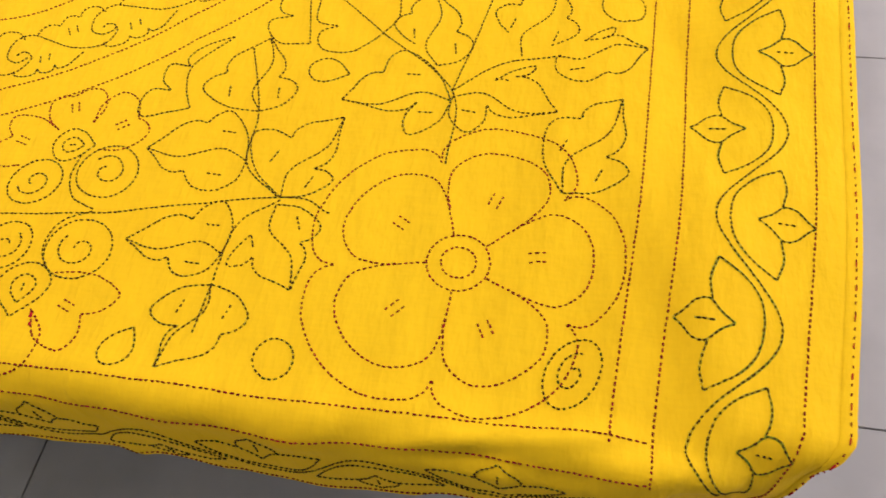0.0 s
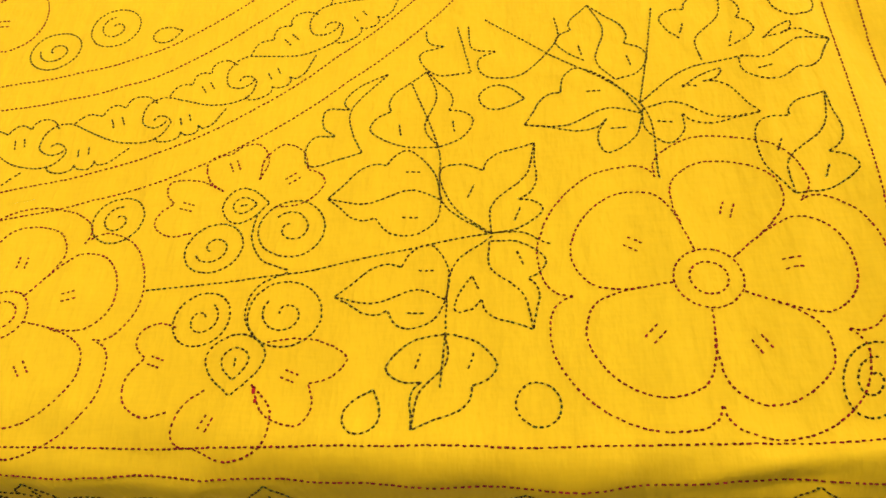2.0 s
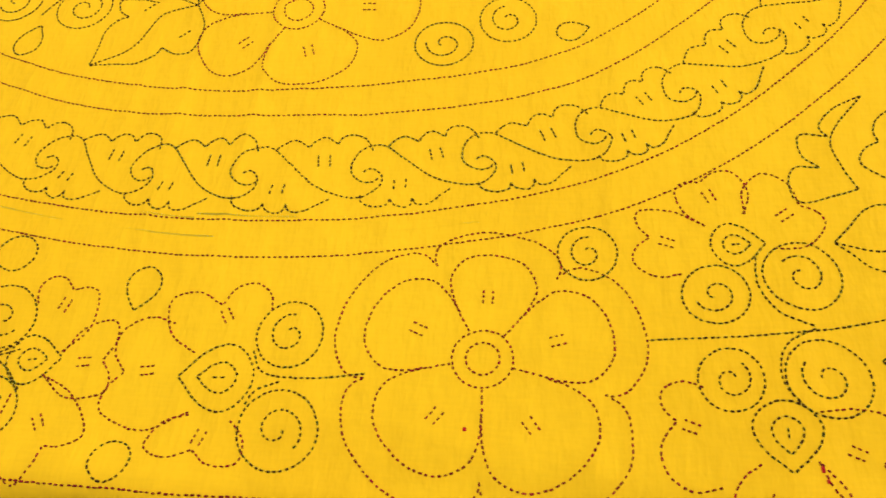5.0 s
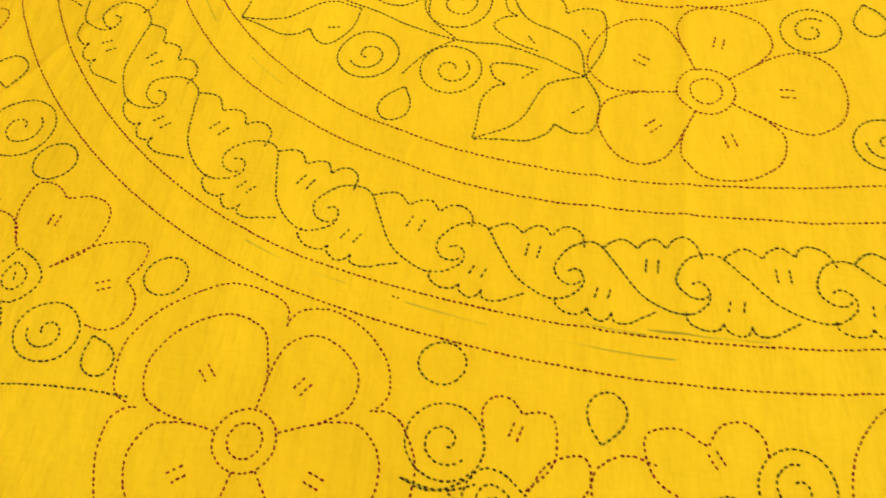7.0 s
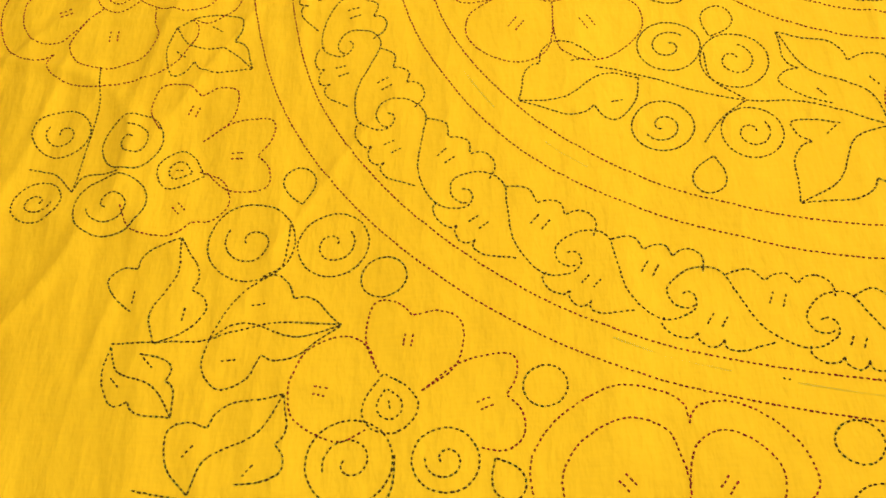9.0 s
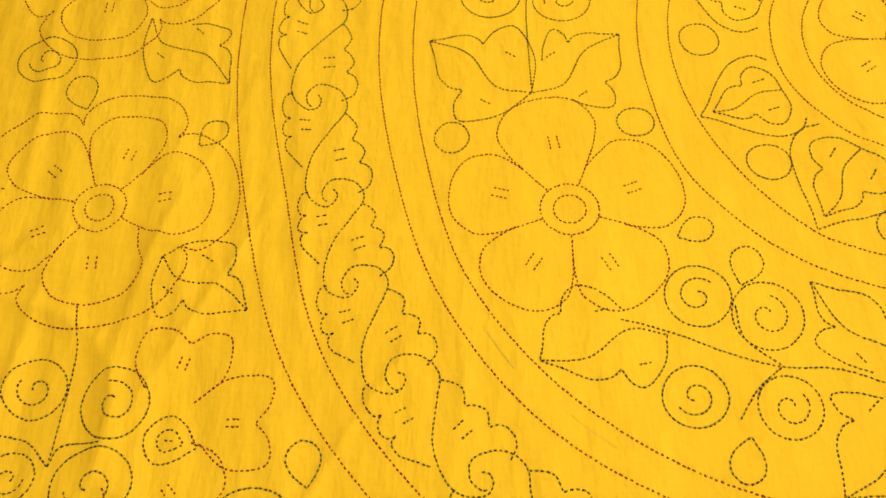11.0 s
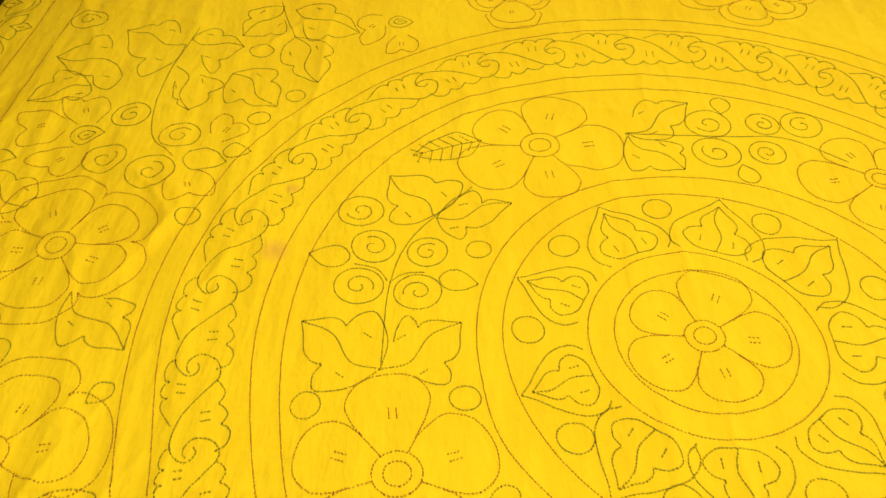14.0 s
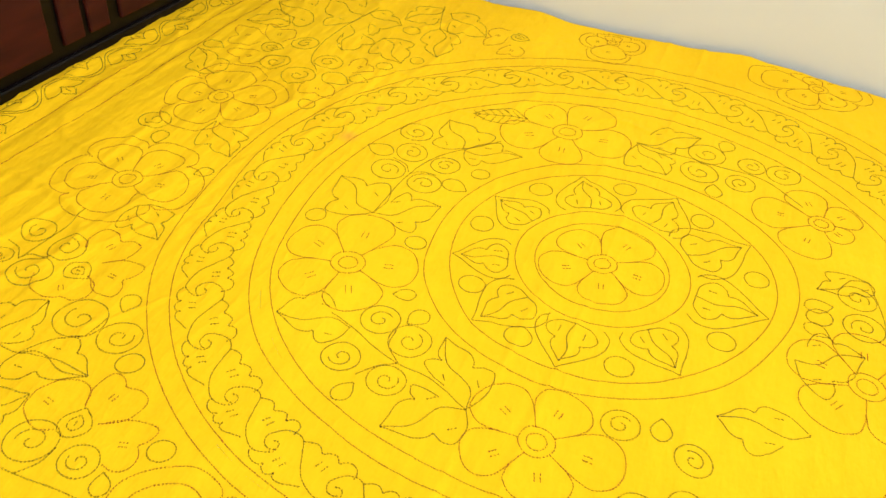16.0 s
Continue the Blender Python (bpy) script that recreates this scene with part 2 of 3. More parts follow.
def surf(u, v):
    """The place in the room of the sheet place (u, v), in metres of cloth."""
    k = relief(u, v)
    if u > 0.2:
        # the foot end of the sheet bows out a little
        u += (u - 0.2) / 0.118 * (0.013 * max(0.0, min(1.0, (v - 0.25) / 0.4)) - 0.003)
    if u > 0.13:
        # and is drawn in towards the near corner
        g = max(0.0, min(1.0, (v - 0.20) / 0.22))
        u -= 0.010 * min(1.0, (u - 0.13) / 0.06) * (1 - g * g * (3 - 2 * g))
    f = max(0.0, min(1.0, (u - 0.195) / 0.065))
    edge = EDGE + 0.024 * f * f * (3 - 2 * f)
    if v >= edge:
        return Vector((u, v, k))
    # the hem is caught up a little beside the corner
    s = (edge - v) * (1 - 0.36 * max(0.0, min(1.0, (u + 0.03) / 0.10, (0.285 - u) / 0.07)))
    quarter = BEND * math.pi / 2
    if s < quarter:
        a = s / BEND
        y, z = edge - BEND * math.sin(a), BEND * math.cos(a) - BEND
    else:
        a, y, z = math.pi / 2, edge - BEND, -BEND - (s - quarter)
    ripple = 0.010 * wave(u * 4.2, 0.5, 11) * min(1.0, s / 0.07)
    drop = max(0.0, (u - 0.235) / 0.083) * s * 0.5
    return Vector((u - drop, y - (k + ripple) * math.sin(a) + 0.006 * (s / 0.12) ** 2, z + k * math.cos(a)))


def normal(u, v, e=0.004):
    return (surf(u + e, v) - surf(u - e, v)).cross(surf(u, v + e) - surf(u, v - e)).normalized()


spread = thing("bedspread", "yellow cotton bedspread with maroon and green running stitch embroidery", "bedspread")


def cloth():
    us, vs = np.arange(LEFT, SIDE + 1e-6, (SIDE - LEFT) / 540), np.arange(HEM, FAR + 1e-6, (FAR - HEM) / 456)
    verts = [surf(u, v) for v in vs for u in us]
    n = len(us)
    faces = [(j * n + i, j * n + i + 1, j * n + n + i + 1, j * n + n + i) for j in range(len(vs) - 1) for i in range(n - 1)]
    me = bpy.data.meshes.new("cloth")
    me.from_pydata(verts, [], faces)
    me.polygons.foreach_set("use_smooth", [True] * len(faces))
    me.materials.append(COTTON)
    ob = new("cloth", me)
    ob.parent = spread
    thick = ob.modifiers.new("thickness", "SOLIDIFY")
    thick.thickness, thick.offset = 0.0016, -1


cloth()


def hem_strip():
    """The narrow turned hem at the foot of the bed."""
    bm = bmesh.new()
    rows = []
    for v in np.arange(HEM + 0.001, FAR - 0.002, 0.006):
        edge = SIDE + 0.0005
        rows.append([bm.verts.new(surf(edge - d, v) + normal(edge - d, v) * h) for d, h in ((0.0105, 0.0002), (0.0095, 0.0009), (0.005, 0.0011), (0.0005, 0.0009), (-0.0006, -0.0006), (0.0008, -0.002))])
    for p, q in zip(rows, rows[1:]):
        for i in range(len(p) - 1):
            bm.faces.new((p[i], p[i + 1], q[i + 1], q[i])).smooth = True
    part("hem", bm, COTTON, spread, "narrow turned yellow hem")


hem_strip()

PITCH = 0.0039
rng = random.Random(7)


def curve(points, closed=False, step=0.002):
    """A smooth line through the points, as a dense row of places."""
    p = [Vector(q) for q in points]
    n = len(p)
    out = []
    for i in range(n if closed else n - 1):
        a, b = p[i], p[(i + 1) % n]
        before = p[i - 1] if closed or i else a * 2 - b
        after = p[(i + 2) % n] if closed or i + 2 < n else b * 2 - a
        many = max(2, int((b - a).length / step))
        for j in range(many):
            t = j / many
            out.append(0.5 * (2 * a + (b - before) * t + (2 * before - 5 * a + 4 * b - after) * t * t + (3 * a - before - 3 * b + after) * t ** 3))
    out.append(p[0] if closed else p[-1])
    return out


def along(line, pitch, fill):
    """Starts and ends of the stitches along a dense line."""
    total, marks = 0.0, [0.0]
    for a, b in zip(line, line[1:]):
        total += (b - a).length
        marks.append(total)
    count = max(1, round(total / pitch))
    i = 0

    def place(d):
        nonlocal i
        d = min(max(d, 0.0), total)
        while i > 0 and marks[i] > d:
            i -= 1
        while i < len(line) - 2 and marks[i + 1] < d:
            i += 1
        f = (d - marks[i]) / max(1e-9, marks[i + 1] - marks[i])
        return line[i].lerp(line[i + 1], f)

    for k in range(count):
        s = (k + 0.5 + rng.uniform(-0.10, 0.10)) * total / count
        half = 0.5 * fill * total / count * rng.uniform(0.82, 1.15)
        yield place(s - half), place(s + half)


def sew(name, lines, material, width=0.00066, pitch=PITCH, fill=0.66, inked=False, label="", parent=None, lift=0.0010):
    """One embroidered motif: every stitch is a small raised length of thread on the cloth."""
    verts, faces = [], []
    for line in lines:
        if len(line) < 2:
            continue
        for a, b in along(line, pitch, fill):
            if not (HEM + 0.002 < min(a.y, b.y) and max(a.y, b.y) < FAR - 0.004 and LEFT + 0.004 < min(a.x, b.x) and max(a.x, b.x) < SIDE - 0.001):
                continue
            a, b = a + Vector((rng.gauss(0, 0.00016), rng.gauss(0, 0.00016))), b + Vector((rng.gauss(0, 0.00016), rng.gauss(0, 0.00016)))
            pa, pb, up = surf(a.x, a.y), surf(b.x, b.y), normal((a.x + b.x) / 2, (a.y + b.y) / 2)
            d = pb - pa
            side = d.cross(up).normalized() * width * rng.uniform(0.85, 1.15)
            n = len(verts)
            verts.append(pa - up * 0.0003)
            for f in (0.13, 0.87):
                q = pa + d * f
                verts += [q - side + up * 0.0001, q + up * lift, q + side + up * 0.0001]
            verts.append(pb - up * 0.0003)
            faces += [(n, n + 2, n + 1), (n, n + 3, n + 2), (n + 1, n + 2, n + 5, n + 4), (n + 2, n + 3, n + 6, n + 5), (n + 4, n + 5, n + 7), (n + 5, n + 6, n + 7), (n, n + 1, n + 4, n + 7), (n, n + 7, n + 6, n + 3)]
    if not faces:
        return None
    me = bpy.data.meshes.new(name)
    me.from_pydata(verts, [], faces)
    me.materials.append(material)
    ob = new(name, me)
    ob.parent = parent or spread
    if label:
        tagged(ob, label)
    if inked:
        trace(lines, ob, FRESH if name.startswith("vine") else INK)
    return ob


def trace(lines, motif, material=None):
    """The green tracing line under a motif."""
    verts, faces = [], []
    for line in lines:
        line = line[::2] + [line[-1]]
        first = len(verts)
        kept = 0
        for i, q in enumerate(line):
            if not (HEM + 0.004 < q.y < FAR - 0.004 and LEFT + 0.005 < q.x < SIDE - 0.004):
                continue
            d = line[min(i + 1, len(line) - 1)] - line[max(i - 1, 0)]
            if d.length < 1e-7:
                continue
            w = Vector((-d.y, d.x)).normalized() * (0.0007 + 0.0004 * wave(q.x * 60, q.y * 60))
            up = normal(q.x, q.y) * 0.00035
            verts += [surf(*(q - w)) + up, surf(*(q + w)) + up]
            if kept and (line[i] - last).length < 0.012:
                n = len(verts)
                faces.append((n - 4, n - 2, n - 1, n - 3))
            kept, last = kept + 1, q
    if faces:
        me = bpy.data.meshes.new("tracing_line")
        me.from_pydata(verts, [], faces)
        me.materials.append(material or INK)
        ob = tagged(new("tracing_line", me), "faint green tracing ink", kind="stuff")
        ob.parent = motif


def polar(c, a, r):
    return Vector((c[0] + r * math.cos(radians(a)), c[1] + r * math.sin(radians(a))))


def ticks(at, way, size=0.011, gap=0.0055):
    """Two short rows of stitches side by side."""
    w = Vector(way).normalized()
    s = Vector((-w.y, w.x))
    return [[at - w * size / 2 + s * gap * k, at + w * size / 2 + s * gap * k] for k in (-0.5, 0.5)]


def round_line(c, r, squash=1.0, turn=0.0, wobble=0.03, n=14):
    pts = []
    for i in range(n):
        a = i * math.tau / n
        k = r * (1 + wobble * wave(c[0] * 40 + math.cos(a), c[1] * 40 + math.sin(a), r * 50))
        x, y = k * math.cos(a), k * squash * math.sin(a)
        pts.append((c[0] + x * math.cos(turn) - y * math.sin(turn), c[1] + x * math.sin(turn) + y * math.cos(turn)))
    return curve(pts, True)


def flower(c, petals, double):
    """A five-petalled flower; each petal has its bearing and length and the bearing of the gap that follows it."""
    c = Vector(c)
    mean = sum(l for _, l, _ in petals) / len(petals)
    lines, marks, outer = [], [], []
    core = mean * 0.235
    for i, (a, l, gap) in enumerate(petals):
        low, high = (a - petals[i - 1][2]) % 360, (gap - a) % 360
        shift = (high - low) / 4
        a, low, high = a + shift, low + shift, high - shift
        lo, hi = min(43, low * 0.99), min(43, high * 0.99)
        shape = [(-low, core / l), (-low * 0.995, 0.44), (-lo * 0.98, 0.62), (-lo * 0.84, 0.82), (-lo * 0.47, 0.965), (0, 1.0), (hi * 0.47, 0.965), (hi * 0.84, 0.82), (hi * 0.98, 0.62), (high * 0.985, 0.46)]
        lines.append(curve([polar(c, a + d, l * f) for d, f in shape]))
        marks.append(ticks(polar(c, a, l * 0.58), polar((0, 0), a, 1), mean * 0.14, mean * 0.075))
        if double:
            wide = [(-low * 0.995, 0.93), (-low * 0.955, 1.03), (-low * 0.80, 1.125), (-low * 0.45, 1.215), (0, 1.235), (high * 0.45, 1.215), (high * 0.80, 1.125), (high * 0.955, 1.03), (high * 0.995, 0.93)]
            outer.append(curve([polar(c, a + d, (l if abs(d) < min(low, high) * 0.7 else 0.6 * l + 0.4 * mean) * f) for d, f in wide]))
    body = sew("flower", [round_line(c, core), round_line(c, core * 0.56)], MAROON, label="maroon five-petalled flower with double outline" if double else "maroon five-petalled flower")
    if body:
        for petal in lines:
            sew("petal", [petal], MAROON, parent=body)
        for mark in itertools.chain(*marks):
            sew("tick_mark", [mark], MAROON, parent=body)
        for edge in outer:
            sew("outline", [edge], MAROON, parent=body)


def spiral(c, r, hand, squash=0.95, lean=None):
    turn = 360 * wave(c[0] * 13, c[1] * 13, 4) + 90 if lean is None else lean
    c, along_it = Vector(c), polar((0, 0), turn, 1)
    coil = []
    for i in range(26):
        f = i / 25
        q = polar((0, 0), turn + hand * f * 410, r * (0.62 - 0.50 * f ** 1.25))
        coil.append(c + along_it * q.dot(along_it) + (q - along_it * q.dot(along_it)) * squash)
    sew("spiral", [round_line(c, r, squash, radians(turn)), curve(coil)], GREEN, inked=True)


def circle(c, r):
    sew("ring_dot", [round_line(c, r, 0.93, c[0] * 30, 0.05)], GREEN, inked=True)


def teardrop(tip, end, fat=0.36):
    t, e = Vector(tip), Vector(end)
    d = e - t
    s = Vector((-d.y, d.x))
    side = [(0.10, fat * 0.24), (0.33, fat * 0.76), (0.62, fat), (0.87, fat * 0.70)]
    pts = [t] + [t + d * a + s * b for a, b in side] + [e] + [t + d * a - s * b for a, b in reversed(side)] + [t]
    return curve(pts)


def drop(tip, end):
    sew("drop", [teardrop(tip, end)], GREEN, inked=True)


def bud(tip, end):
    t, e = Vector(tip), Vector(end)
    m = t.lerp(e, 0.56)
    lines = [teardrop(t, e, 0.46), teardrop(m + (t - m) * 0.55, m + (e - m) * 0.5, 0.4), [m + (t - m) * 0.2, m + (e - m) * 0.15]]
    sew("bud", lines, GREEN, inked=True)


def lobe(start, top, end, round_out=0.2):
    """A rounded line from start over its outermost place, top, to end."""
    a, t, b = Vector(start), Vector(top), Vector(end)
    turn = 1 if (t - a).cross(b - t) < 0 else -1
    p, q = t - a, b - t
    slack = round_out * min(1.0, 1.3 * q.length / p.length)
    if p.length > 2.6 * q.length:
        a = a + p * 0.5
        p = t - a
    return curve([a, a + p * 0.5 + Vector((-p.y, p.x)) * slack * turn, t, t + q * 0.5 + Vector((-q.y, q.x)) * round_out * turn, b])


def heart(start, one, notch, two, end):
    """A petal of two round lobes with a notch between them."""
    a, m, b = Vector(start), Vector(notch), Vector(end)
    base = (a + b) / 2
    lines = [lobe(a, one, m), lobe(m, two, b)] + ticks(base.lerp(m, 0.62), m - base)
    sew("heart_petal", lines, MAROON)


def leaf_lines(base, one, notch_one, tip, notch_two, two):
    b, t = Vector(base), Vector(tip)
    lines = []
    for top, cut in ((Vector(one), Vector(notch_one)), (Vector(two), Vector(notch_two))):
        lines.append(lobe(b, top, cut))
        d = t - cut
        n = Vector((-d.y, d.x)) * (1 if (t - b).cross(top - b) > 0 else -1)
        lines.append(curve([cut, cut + d * 0.13 + n * 0.13, cut + d * 0.38 + n * 0.17, cut + d * 0.70 + n * 0.07, t]))
        m = (b + top + cut) / 3
        w = (cut - b).lerp(d, 0.5).normalized() * 0.006
        lines.append([m - w, m + w])
    return lines


def leaf(base, one, notch_one, tip, notch_two, two):
    """A pointed leaf with two round lobes beside its base, and a swinging midrib."""
    b, t = Vector(base), Vector(tip)
    d = t - b
    n = Vector((-d.y, d.x))
    k = 0.10 if n.dot(Vector(one) + Vector(two) - b * 2) > 0 else -0.10
    rib = curve([b, b + d * 0.28 + n * k, b + d * 0.64 - n * k * 0.55, t])
    sew("leaf", leaf_lines(base, one, notch_one, tip, notch_two, two) + [rib], GREEN, inked=True)


def veined_leaf(base, tip):
    b, t = Vector(base), Vector(tip)
    d = t - b
    n = Vector((-d.y, d.x))
    lines = [curve([b, b + d * 0.3 + n * 0.26, b + d * 0.7 + n * 0.2, t]), curve([b, b + d * 0.3 - n * 0.26, b + d * 0.7 - n * 0.2, t]), [b, t]]
    for i in range(1, 7):
        f = i / 7
        w = 0.27 * math.sin(math.pi * (0.12 + 0.8 * f))
        for s in (1, -1):
            lines.append([b + d * f, b + d * min(1, f + 0.13) + n * s * w * 0.95])
    sew("veined_leaf", lines, GREEN, inked=True)


def stem(*points):
    sew("stem", [curve(points)], GREEN, inked=True)


def half_leaf(*points):
    """One free edge of a leaf that is only half drawn."""
    sew("leaf_edge", [curve(points)], GREEN, inked=True)


# the round medallion: its rings were drawn by hand and bulge towards the wall
MID = Vector((-0.59, 0.94))
RINGS = ((612, 629, 644, 657, 667, 668, 667, 661, 646, 635, 625, 613, 603, 601, 614, 610, 596, 576, 570, 576, 593, 595, 596, 602),
         (582, 598, 612, 624, 634, 634, 633, 625, 611, 599, 590, 583, 573, 567, 585, 584, 571, 549, 541, 548, 564, 566, 567, 572),
         (485, 493, 497, 499, 500, 503, 501, 500, 502, 496, 488, 479, 474, 474, 485, 488, 473, 459, 449, 458, 479, 480, 481, 483),
         (447, 456, 462, 465, 466, 465, 463, 464, 467, 461, 453, 447, 443, 446, 459, 459, 448, 432, 425, 429, 449, 452, 450, 447))
INNER = (265, 278, 286, 284, 276, 269, 263, 259, 255, 249, 243, 240, 239, 242, 252, 256, 258, 256, 256, 252, 249, 251, 252, 254)
NEAR = (239, 247, 249, 242, 236, 233, 229, 226, 221, 217, 213, 211, 211, 212, 216, 222, 229, 227, 226, 226, 224, 222, 224, 230)


def table(values, a):
    n = len(values)
    f = (a % 360) / 360 * n
    i, f = int(f) % n, f - int(f)
    p = [values[(i + k) % n] for k in (-1, 0, 1, 2)]
    return 0.0005 * (2 * p[1] + (p[2] - p[0]) * f + (2 * p[0] - 5 * p[1] + 4 * p[2] - p[3]) * f * f + (3 * p[1] - p[0] - 3 * p[2] + p[3]) * f ** 3)


def band(a, k):
    """Radius in the scroll band: k = 0 on its inner line, 1 on its outer."""
    inner = table(RINGS[2], a)
    return inner + (table(RINGS[1], a) - inner) * k


def ring(radius, name="ring_line"):
    sew(name, [[polar(MID, a, radius(a)) for a in np.arange(0, 360.1, 0.4)]], MAROON, inked=False, label="maroon stitched ring")


for radii in (*RINGS, INNER, NEAR):
    ring(lambda a: table(radii, a))
HUB = Vector((-0.587, 0.937))
for r in (0.124, 0.095):
    sew("ring_line", [round_line(HUB, r, 1.0, 0, 0.01, 24)], MAROON)


def scroll(a, step):
    """One unit of the scroll band: a coil, a swinging stem and scalloped leaves on both sides."""
    def at(da, k):
        q = a + da * step
        return polar(MID, q, band(q, k + 0.09 * min(1.0, k / 0.45)))

    line = [curve([at(x, k) for x, k in ((0.12, 0.55), (0.08, 0.585), (-0.03, 0.58), (-0.12, 0.47), (-0.05, 0.33), (0.08, 0.27), (0.22, 0.28), (0.38, 0.40), (0.60, 0.60), (0.84, 0.71), (1.0, 0.71), (1.13, 0.60), (1.12, 0.50), (1.05, 0.455), (0.99, 0.49))])]
    upper = [((0.24, 0.29), (0.32, 0.24), (0.42, 0.215), (0.54, 0.27)), ((0.54, 0.27), (0.59, 0.22), (0.69, 0.19), (0.79, 0.25)), ((0.79, 0.25), (0.84, 0.19), (0.93, 0.17), (1.04, 0.21), (1.09, 0.31))]
    lower = [((-0.05, 0.70), (-0.04, 0.77), (0.06, 0.82), (0.17, 0.81), (0.20, 0.755)), ((0.20, 0.755), (0.22, 0.81), (0.31, 0.85), (0.37, 0.82), (0.385, 0.765)), ((0.385, 0.765), (0.41, 0.83), (0.51, 0.835), (0.62, 0.775), (0.72, 0.72))]
    lines = line + [curve([at(*q) for q in lobe]) for lobe in upper + lower]
    lines += [[at(x + d, 0.33), at(x + d, 0.43)] for x in (0.62,) for d in (0, 0.10)] + [[at(0.26 + d, 0.58), at(0.24 + d, 0.68)] for d in (0, 0.10)]
    sew("scroll", lines, GREEN, inked=True)


TURNS = (112, 123, 136, 148, 161, 173, 185, 196, 205, 214, 224, 234, 243, 253, 262, 271, 281, 290, 299, 307, 316, 326, 336, 347, 359, 10, 21, 31, 41, 51, 60, 69, 79, 90, 101)
for i, a in enumerate(TURNS):
    step = (TURNS[(i + 1) % len(TURNS)] - a) % 360
    scroll(a, step)

# pointed leaves and dots between the two middle rings
TIPS = (202, 157, 113, 73, 38, 359, 312, 271, 238)
DOTS = (178, 135, 94, 57, 19, 337, 292, 254, 221)
for a in TIPS:
    r1 = table(NEAR, a) - 0.003
    base, tip = polar(HUB, a, 0.129), polar(MID, a, r1)
    d = tip - base
    n = Vector((-d.y, d.x))
    hull = [curve([base + n * 0.40 * s, base + d * 0.14 + n * 0.52 * s, base + d * 0.40 + n * 0.50 * s, base + d * 0.66 + n * 0.31 * s, base + d * 0.85 + n * 0.12 * s, tip]) for s in (1, -1)]
    inner = leaf_lines(base + d * 0.05, base + d * 0.24 + n * 0.38, base + d * 0.46 + n * 0.17, base + d * 0.86, base + d * 0.42 - n * 0.19, base + d * 0.20 - n * 0.38)
    inner.append(curve([base + d * 0.05, base + d * 0.32 - n * 0.05, base + d * 0.62 + n * 0.04, base + d * 0.86]))
    sew("petal_leaf", hull + inner, GREEN, inked=True)
for a in DOTS:
    circle(polar(MID, a, table(NEAR, a) - 0.027), 0.0185)

# loose guide strokes of the tracing pen outside the scroll band
guide = sew("guide_stroke", [[polar(MID, q, band(q, 1.08)) for q in (251.0, 251.6)]], GREEN)
trace([[polar(MID, q, band(q, k + 0.02 * (q - a) / (e - a))) for q in np.arange(a, e, 0.3)] for a, e, k in ((214, 220, -0.16), (240, 248, 1.07), (252, 258, 1.10), (261, 268, 0.97), (268, 276, 0.95), (279, 287, 0.97), (262, 270, 1.13), (283, 289, 1.14), (226, 231, -0.18))], guide)

# straight border lines
def straight(p, q, name="border_line"):
    p, q = Vector(p), Vector(q)
    n = max(2, int((q - p).length / 0.01))
    pts = [p.lerp(q, i / n) for i in range(n + 1)]
    sew(name, [[w + Vector((0.0015 * wave(w.y * 4, 1, p.x), 0.0015 * wave(w.x * 4, 2, p.y))) for w in pts]], MAROON, label="maroon running stitch line")


straight((0.180, EDGE), (0.179, 1.66))
straight((0.206, 0.19), (0.203, 1.69))
straight((0.287, HEM + 0.01), (0.296, FAR - 0.01))
straight((-1.50, 0.212), (-0.5, 0.2125))
straight((-0.5, 0.2125), (0.0, 0.218))
straight((0.0, 0.218), (0.203, 0.2245))
straight((-1.54, 0.192), (-0.1, 0.196))
straight((-0.1, 0.196), (0.205, 0.194))
straight((LEFT + 0.01, 0.10), (0.30, 0.10))
straight((-1.482, 0.224), (-1.487, 1.69))
straight((-1.530, 0.196), (-1.537, 1.72))


def blanket_edge():
    """Red stitches round the hem at the foot of the bed."""
    line = [Vector((SIDE - 0.0042, y)) for y in np.arange(HEM + 0.01, FAR - 0.01, 0.01)]
    y = HEM + 0.018
    while y < FAR - 0.02:
        sew("red_stitch", [[Vector((SIDE - 0.0042, y)), Vector((SIDE - 0.0042, y + 0.0045))]], RED, 0.0008, 0.0045, 0.95, lift=0.0022)
        y += 0.019 + 0.004 * wave(y * 30, 3)
    sew("hem_stitch", [line], MAROON, 0.0007, 0.0060, 0.4, lift=0.0021)


blanket_edge()
for p, q in (((-0.2075, 0.2525), (-0.2065, 0.2475)), ((-0.205, 0.245), (-0.2045, 0.2425)), ((-0.4065, 0.2625), (-0.4065, 0.259))):
    sew("red_stitch", [[Vector(p), Vector(q)]], RED, 0.0011, 0.005, 0.95, lift=0.0014)


